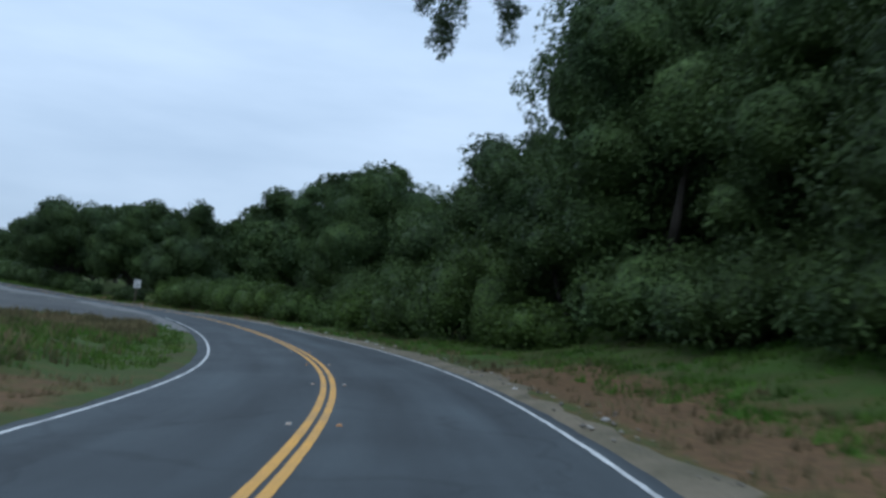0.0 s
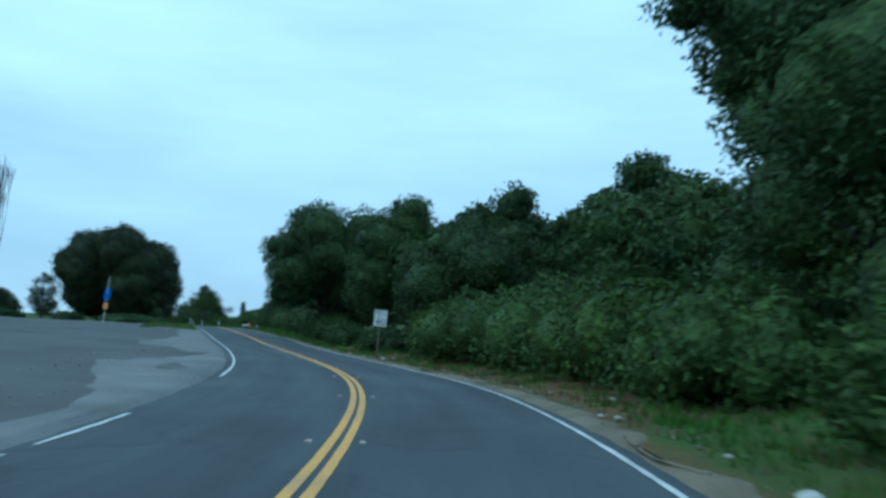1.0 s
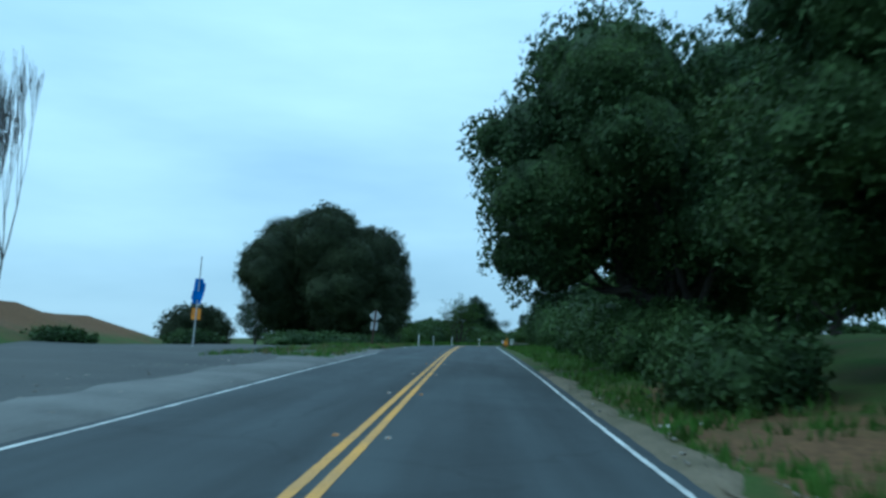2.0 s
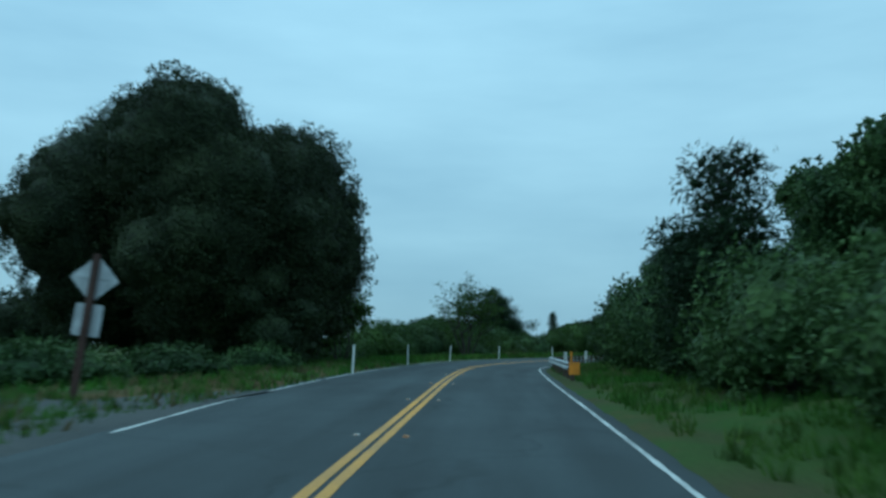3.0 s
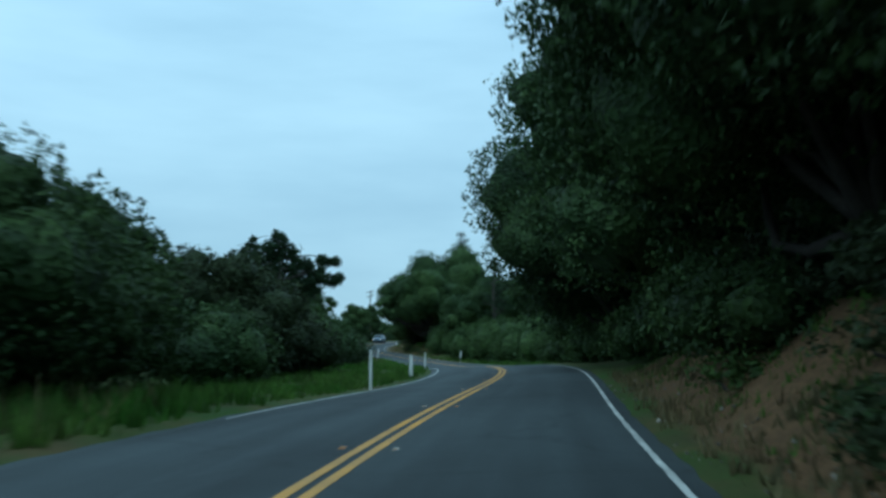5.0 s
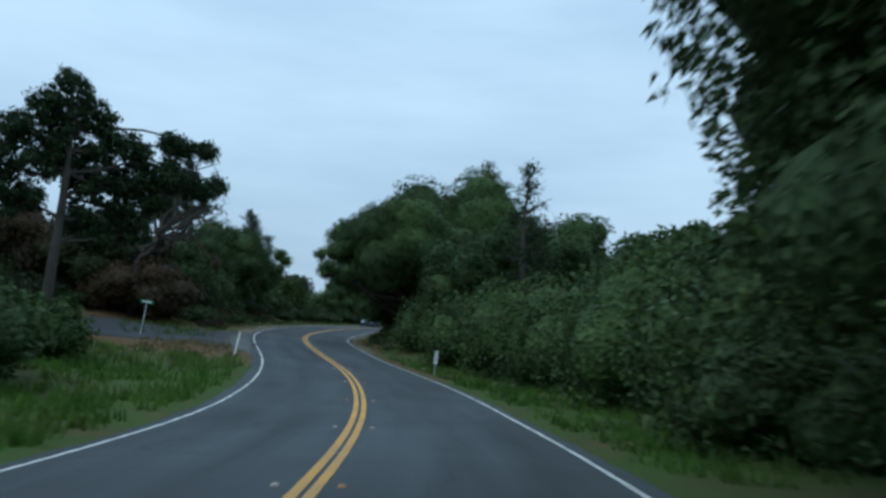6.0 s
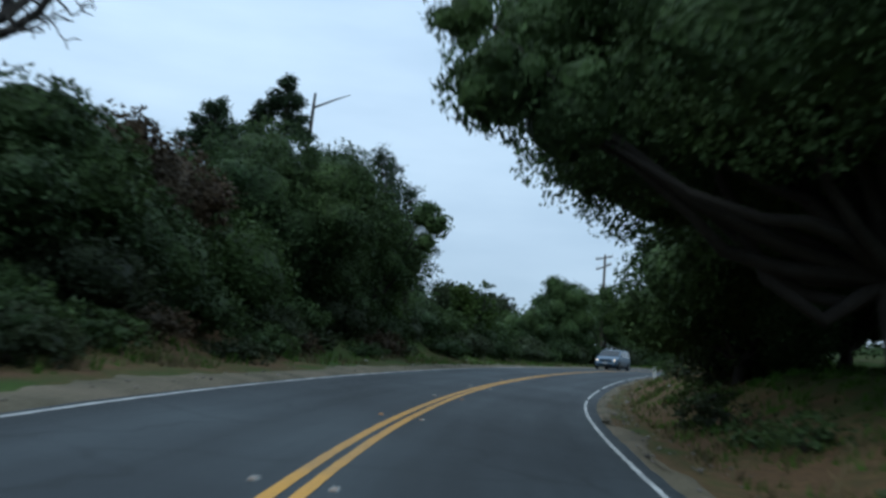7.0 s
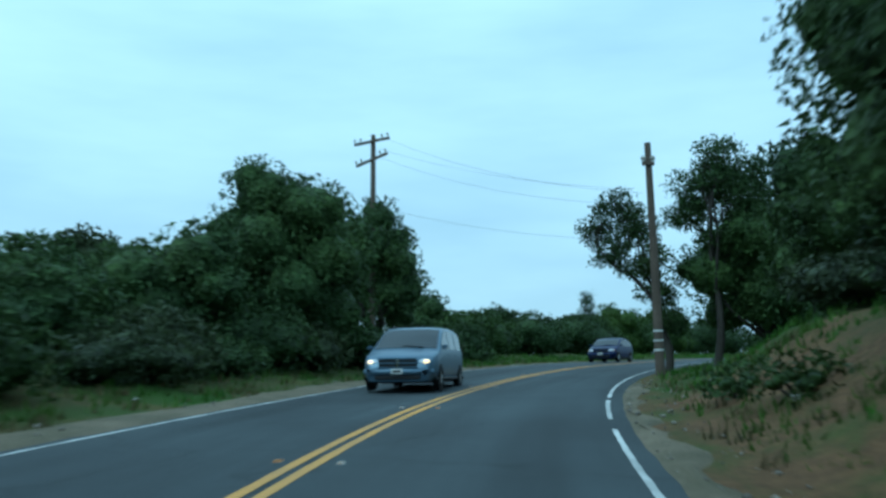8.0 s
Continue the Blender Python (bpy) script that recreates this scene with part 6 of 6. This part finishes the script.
def vehicle(name, where, turn, label, paint_mat, L, W, crest, girth, belt, screen, doors, lamp, lit, r=0.2):
    """A car whose front looks along +y: a shell lofted through cross-sections, with glazing let into it.

    crest: (place along the half length, height) of the top line; girth: (place, share of the half width);
    screen: the windscreen's (foot, head); doors: (front, back) of each side window; lamp: (x, y, z) of a headlight."""
    top = thing(name, where, label, "car", turn=turn)
    hl, hw = L / 2, W / 2
    cy, cz = np.array([c[0] for c in crest]) * hl, np.array([c[1] for c in crest])
    gy, gw = np.array([c[0] for c in girth]) * hl, np.array([c[1] for c in girth]) * hw
    height = lambda y: float(np.interp(y, cy, cz))
    wide = lambda y: float(np.interp(y, gy, gw))

    def section(y):
        h, w = height(y), wide(y)
        over = max(0.0, h - belt - 0.06)
        rail = w * (0.96 - 0.34 * over)
        z = min(belt, h - 0.045)
        return [(w * 0.86, 0.15), (w * 0.96, 0.20), (w, 0.34), (w * 1.0, z * 0.8), (w * 0.975, z), (rail, max(z + 0.012, h - 0.06)), (rail * 0.93, h - 0.022),
                (rail * 0.6, h - 0.004), (0.0, h)]

    ys = np.unique(np.round(np.concatenate([np.linspace(-hl, hl, 41), cy, gy]), 4))
    verts, faces = [], []
    for y in ys:
        p = section(float(y))
        verts += [(x, y, z) for x, z in p] + [(-x, y, z) for x, z in p[-2::-1]]
    m = 17
    for a in range(len(ys) - 1):
        for b in range(m - 1):
            faces.append((a * m + b, (a + 1) * m + b, (a + 1) * m + b + 1, a * m + b + 1))
    bm = bmesh.new()
    vs = [bm.verts.new(v) for v in verts]
    for f in faces:
        bm.faces.new([vs[k] for k in f])
    bm.faces.new(vs[:m])
    bm.faces.new(vs[-m:][::-1])
    bmesh.ops.recalc_face_normals(bm, faces=bm.faces)
    part("body", finish("body", bm, paint_mat, True), top)

    def sheet(nm, grid, mat, lab):
        """A panel that follows the shell, from rows of points."""
        bm = bmesh.new()
        vv = [[bm.verts.new(p) for p in row] for row in grid]
        for a in range(len(vv) - 1):
            for b in range(len(vv[0]) - 1):
                bm.faces.new((vv[a][b], vv[a][b + 1], vv[a + 1][b + 1], vv[a + 1][b]))
        bmesh.ops.recalc_face_normals(bm, faces=bm.faces)
        return part(nm, finish(nm, bm, mat, True), top, lab)

    for sx in (-1, 1):
        for a, b in doors:
            rows = []
            for y in np.linspace(a * hl, b * hl, 7):
                p = section(float(y))
                (x0, z0), (x1, z1) = p[4], p[5]
                rows.append([(sx * (x0 + (x1 - x0) * k + 0.006), y, z0 + (z1 - z0) * k) for k in (0.06, 0.5, 0.94)])
            sheet("window", rows, GLASS, "dark side window")
    rows = []
    for y in np.linspace(screen[0] * hl, screen[1] * hl, 7):
        p = section(float(y))
        half = [(x, z) for x, z in p[6:]]
        full = [(-x * 0.98, z) for x, z in half] + [(x * 0.98, z) for x, z in half[-2::-1]]
        rows.append([(x, y + 0.006, z + 0.006) for x, z in full])
    glass = sheet("windscreen", rows, GLASS, "raked dark windscreen")
    part("wiper", tubes("wiper", [([(-hw * 0.5, screen[0] * hl + 0.01, height(screen[0] * hl) + 0.012), (hw * 0.1, screen[0] * hl - 0.05, height(screen[0] * hl - 0.05) + 0.016)], [0.008, 0.006])], BLACKTRIM, 4), glass)
    lx, ly, lz = lamp
    for sx in (-1, 1):
        for nm, c, rad, mat, lab in (("headlight", (sx * lx, ly, lz), (0.13, 0.06, 0.062), LENS, "clear wide headlight"),
                                     ("turn_signal", (sx * (lx + 0.085), ly - 0.05, lz), (0.05, 0.05, 0.05), AMBER, "amber turn signal")):
            bm = bmesh.new()
            bmesh.ops.create_uvsphere(bm, u_segments=12, v_segments=8, radius=1.0, matrix=Matrix.Translation(c) @ pose(0, 0, 0, 0, 0, -sx * 18) @ Matrix.Diagonal((*rad, 1)))
            lens = part(nm, finish(nm, bm, mat, True), top, lab)
            if lit and nm == "headlight":
                bm = bmesh.new()
                bmesh.ops.create_uvsphere(bm, u_segments=12, v_segments=8, radius=1.0, matrix=Matrix.Translation((sx * lx, ly + 0.016, lz)) @ Matrix.Diagonal((0.095, 0.052, 0.05, 1)))
                part("bulb", finish("bulb", bm, LAMP, True), lens, "warm lit bulb")
        part("mirror", box_mesh("mirror", (0.11, 0.06, 0.075), (sx * (hw + 0.035), screen[0] * hl - 0.14, belt + 0.05), paint_mat, 0.02), top)
        for a, b in doors[:2]:
            part("door_handle", box_mesh("door_handle", (0.02, 0.08, 0.02), (sx * hw * 0.985, (b + 0.06) * hl, belt - 0.09), BLACKTRIM, 0.005), top)
        part("sill", tubes("sill", [([(sx * hw * 0.95, y, 0.19) for y in np.linspace(-hl * 0.9, hl * 0.88, 8)], np.full(8, 0.035))], BLACKTRIM, 6), top, "dark lower sill")
        for y in (hl * 0.64, -hl * 0.62):
            bm = bmesh.new()
            bmesh.ops.create_cone(bm, cap_ends=True, segments=22, radius1=r * 1.16, radius2=r * 1.16, depth=0.02,
                                  matrix=Matrix.Translation((sx * (wide(y) - 0.004), y, r * 1.02)) @ pose(0, 0, 0, 0, 90, 0))
            part("wheel_arch", finish("wheel_arch", bm, BLACKTRIM), top, "dark wheel arch")
            wheel(top, sx * (hw - 0.05), y, r, 0.13)
    grille = part("grille", box_mesh("grille", (W * 0.52, 0.05, 0.15), (0, hl * 0.985, lz - 0.01), BLACKTRIM, 0.02), top, "dark grille with a bright cross")
    part("bar", box_mesh("bar", (W * 0.52, 0.016, 0.026), (0, hl * 0.985 + 0.03, lz - 0.01), paint_mat, 0.004), grille)
    for z in (-0.08, 0.075):
        part("bar", box_mesh("bar", (W * 0.54, 0.02, 0.022), (0, hl * 0.985 + 0.024, lz - 0.01 + z), paint_mat, 0.004), grille)
    part("bar", box_mesh("bar", (0.05, 0.018, 0.15), (0, hl * 0.985 + 0.031, lz - 0.01), CHROME, 0.004), grille)
    part("bumper", tubes("bumper", [([(x, hl * (1.0 - 0.11 * (abs(x) / hw) ** 3) , 0.31) for x in np.linspace(-hw * 0.92, hw * 0.92, 11)], np.full(11, 0.055))], paint_mat, 8), top)
    part("intake", box_mesh("intake", (W * 0.62, 0.05, 0.075), (0, hl * 1.0, 0.215), BLACKTRIM, 0.015), top, "dark lower intake")
    plate = part("plate", box_mesh("plate", (0.2, 0.012, 0.09), (0, hl + 0.058, 0.32), SIGNWHITE, 0.003), top, "pale number plate")
    part("bar", box_mesh("bar", (0.14, 0.004, 0.035), (0, hl + 0.066, 0.32), BLACKTRIM), plate)
    part("underbody", box_mesh("underbody", (W * 0.84, L * 0.92, 0.10), (0, 0, 0.165), BLACKTRIM, 0.02), top, "dark underside")
    return top


VAN = dict(L=3.2, W=1.3, crest=((-1, 0.40), (-0.985, 0.66), (-0.93, 0.92), (-0.86, 1.08), (-0.7, 1.125), (-0.3, 1.15), (0.1, 1.135), (0.24, 1.08), (0.40, 0.93),
                                (0.60, 0.735), (0.64, 0.70), (0.78, 0.645), (0.9, 0.585), (0.965, 0.50), (1, 0.36)),
           girth=((-1, 0.80), (-0.96, 0.93), (-0.8, 1.0), (0.5, 1.0), (0.78, 0.99), (0.9, 0.95), (0.96, 0.88), (1, 0.76)), belt=0.70, screen=(0.60, 0.22),
           doors=((0.46, 0.06), (0.02, -0.36), (-0.42, -0.86)), lamp=(0.47, 1.49, 0.47), r=0.205)
HATCH = dict(L=2.75, W=1.2, crest=((-1, 0.42), (-0.98, 0.66), (-0.86, 0.82), (-0.6, 0.95), (-0.2, 1.0), (0.08, 0.975), (0.25, 0.89), (0.56, 0.66), (0.62, 0.625), (0.82, 0.55),
                                   (0.93, 0.47), (1, 0.34)),
             girth=((-1, 0.8), (-0.95, 0.93), (-0.8, 1.0), (0.5, 1.0), (0.78, 0.97), (0.9, 0.88), (0.96, 0.78), (1, 0.62)), belt=0.62, screen=(0.55, 0.14),
             doors=((0.42, 0.02), (-0.02, -0.42), (-0.46, -0.72)), lamp=(0.42, 1.245, 0.45), r=0.195)


def on_road(s, d):
    x, y, h, z, b = (float(v) for v in line(s))
    return Vector((x + d * math.cos(h), y + d * math.sin(h), z - b * d))


vehicle("minivan", on_road(319.1, -1.12), heading(319.1) + 183, "pale blue minivan with lit headlights in the oncoming lane", VANPAINT, lit=True, **VAN)
vehicle("hatchback", on_road(340.5, -1.3), heading(340) + 179, "dark blue hatchback in the oncoming lane", DARKPAINT, lit=False, **HATCH)
vehicle("hatchback", at(268.0, -14.5, 0.02), heading(268) + 60, "dark parked car beside the side drive", DARKPAINT, lit=False, **HATCH)


def stone(s, d, size, seed):
    rng = np.random.default_rng(seed)
    bm = bmesh.new()
    bmesh.ops.create_icosphere(bm, subdivisions=2, radius=size)
    for v in bm.verts:
        v.co *= 0.75 + 0.4 * rng.random()
        v.co.z *= 0.55
    ob = new("stone", finish("stone", bm, STONE))
    ob.matrix_world = Matrix.Translation(at(s, d, size * 0.35)) @ pose(0, 0, 0, 0, 0, 40 * seed)
    return tagged(ob, "pale loose stone on the gravel shoulder", "stone", "loose stones on the shoulder")


rng0 = np.random.default_rng(77)
for i in range(34):
    stone(30 + 62 * rng0.random(), 3.15 + 0.9 * rng0.random(), 0.035 + 0.06 * rng0.random() ** 2, i)
for i in range(10):
    stone(290 + 34 * rng0.random(), (3.3 + 1.2 * rng0.random()) * (1 if i % 3 else -1), 0.03 + 0.04 * rng0.random(), 50 + i)
for i, (s, d, size) in enumerate(((19.5, 2.95, 0.055), (15.5, 3.2, 0.06), (43.8, 4.1, 0.045), (40.0, 2.85, 0.05), (33.0, 2.85, 0.05), (37.0, 3.4, 0.05), (314.5, -4.1, 0.06), (261.5, 3.6, 0.06))):
    stone(s, d, size, 70 + i)


def grass(name, bands, mat, label, seed):
    """Tufts of blades over stretches of verge: (s from, s to, d from, d to, tufts a square metre, height)."""
    rng = np.random.default_rng(seed)
    vs = []
    for a, b, d0, d1, dense, tall_ in bands:
        n = int((b - a) * abs(d1 - d0) * dense)
        s, d = a + (b - a) * rng.random(n), d0 + (d1 - d0) * rng.random(n)
        keep = (ripple(s * 0.9, d * 2.3) + 0.9 * rng.random(n)) > -0.15
        s, d = s[keep], d[keep]
        k = 7
        s, d = np.repeat(s, k) + rng.normal(size=len(s) * k) * 0.07, np.repeat(d, k) + rng.normal(size=len(d) * k) * 0.07
        x, y, h, z, bk = line(s)
        p = np.stack([x + d * np.cos(h), y + d * np.sin(h), ground(s, d) - 0.02], 1)
        n = len(p)
        hgt = tall_ * (0.35 + 0.75 * rng.random(n))[:, None]
        a_ = rng.random(n) * 2 * np.pi
        side = np.stack([np.cos(a_), np.sin(a_), 0 * a_], 1)
        lean = rng.normal(size=(n, 3)) * 0.28 * hgt
        lean[:, 2] = 0
        w = 0.012 + 0.012 * rng.random(n)[:, None] + 0.012 * hgt
        tip = p + lean + np.array([0, 0, 1.0]) * hgt
        vs.append(np.stack([p - side * w, p + side * w, tip], 1).reshape(-1, 3))
    v = np.concatenate(vs)
    ob = new(name, mesh(name, v, np.arange(len(v)).reshape(-1, 3), mat))
    return tagged(ob, label, "grass", "", "stuff")


grass("grass", ((104, 150, -6.5, -2.95, 9, 0.22), (150, 176, -8.5, -2.95, 12, 0.36), (176, 206, -9.5, -2.95, 12, 0.46), (206, 240, -8.0, -2.95, 12, 0.26),
                (236, 256, -7.5, -3.0, 10, 0.30), (-8, 19, -9, -5.2, 13, 0.20), (19, 37, -9, -4.2, 16, 0.20), (22, 46, -4.2, -3.1, 13, 0.16), (0, 12, 3.9, 8.0, 7, 0.15), (12, 34, 4.6, 9.0, 20, 0.17), (30, 80, 3.4, 6.0, 14, 0.16), (80, 140, 3.1, 6.0, 11, 0.24),
                (140, 184, 3.0, 6.0, 13, 0.2), (236, 266, 2.98, 5.6, 12, 0.22), (266, 300, -8, -4.0, 5, 0.26), (298, 336, -7, -3.4, 6, 0.20), (330, 372, -7, -3, 7, 0.25), (322, 360, 3.2, 6, 6, 0.2), (270, 324, 3.5, 8.5, 11, 0.15), (182, 216, 3.5, 7.0, 9, 0.16)),
      GRASS, "tufts of green roadside grass", 5)
grass("dry_grass", ((-8, 40, -10, -4.2, 4, 0.30), (8, 20, -5.0, -2.9, 6, 0.14), (36, 48, -10, -4.0, 14, 0.34), (180, 214, 2.95, 4.2, 9, 0.24), (252, 264, -6.5, -3.2, 8, 0.2), (176, 204, -8, -3.6, 2, 0.6), (268, 322, 3.3, 5.0, 4, 0.18),
                    (270, 300, -7.5, -3.8, 4, 0.22), (300, 336, -6.5, -3.2, 4, 0.18), (4, 70, 3.2, 6.0, 4, 0.18), (140, 184, 3.0, 5.0, 3, 0.2), (104, 150, -6.5, -2.9, 3, 0.22)),
      DRY, "tufts of dry straw-coloured grass", 6)


def pebbles(bands, seed):
    """Loose gravel strewn over the shoulders: (s from, s to, d from, d to, stones a square metre)."""
    rng = np.random.default_rng(seed)
    shape = np.array([(1, 0, 0), (0, 1, 0), (-1, 0, 0), (0, -1, 0), (0, 0, 0.7), (0, 0, -0.7)], float)
    tri = np.array([(0, 1, 4), (1, 2, 4), (2, 3, 4), (3, 0, 4), (1, 0, 5), (2, 1, 5), (3, 2, 5), (0, 3, 5)])
    vs = []
    for a, b, d0, d1, dense in bands:
        n = int((b - a) * abs(d1 - d0) * dense)
        s, d = a + (b - a) * rng.random(n), d0 + (d1 - d0) * rng.random(n)
        x, y, h, z, bk = line(s)
        p = np.stack([x + d * np.cos(h), y + d * np.sin(h), ground(s, d) + 0.032], 1)
        size = (0.010 + 0.030 * rng.random(n) ** 3)[:, None, None]
        vs.append(p[:, None] + (shape[None] * (0.7 + 0.6 * rng.random((n, 6, 3)))) * size)
    v = np.concatenate(vs)
    f = (np.arange(len(v))[:, None, None] * 6 + tri[None]).reshape(-1, 3)
    return tagged(new("gravel", mesh("gravel", v.reshape(-1, 3), f, PEBBLE)), "loose gravel along the road shoulders", "gravel", "", "stuff")


pebbles(((-4, 104, 2.72, 3.5, 9), (44, 118, -6.0, -2.7, 3), (262, 330, -3.5, -2.7, 7), (268, 322, 2.72, 3.6, 12), (180, 214, 2.72, 3.8, 8), (252, 262, -5, -2.8, 8)), 41)
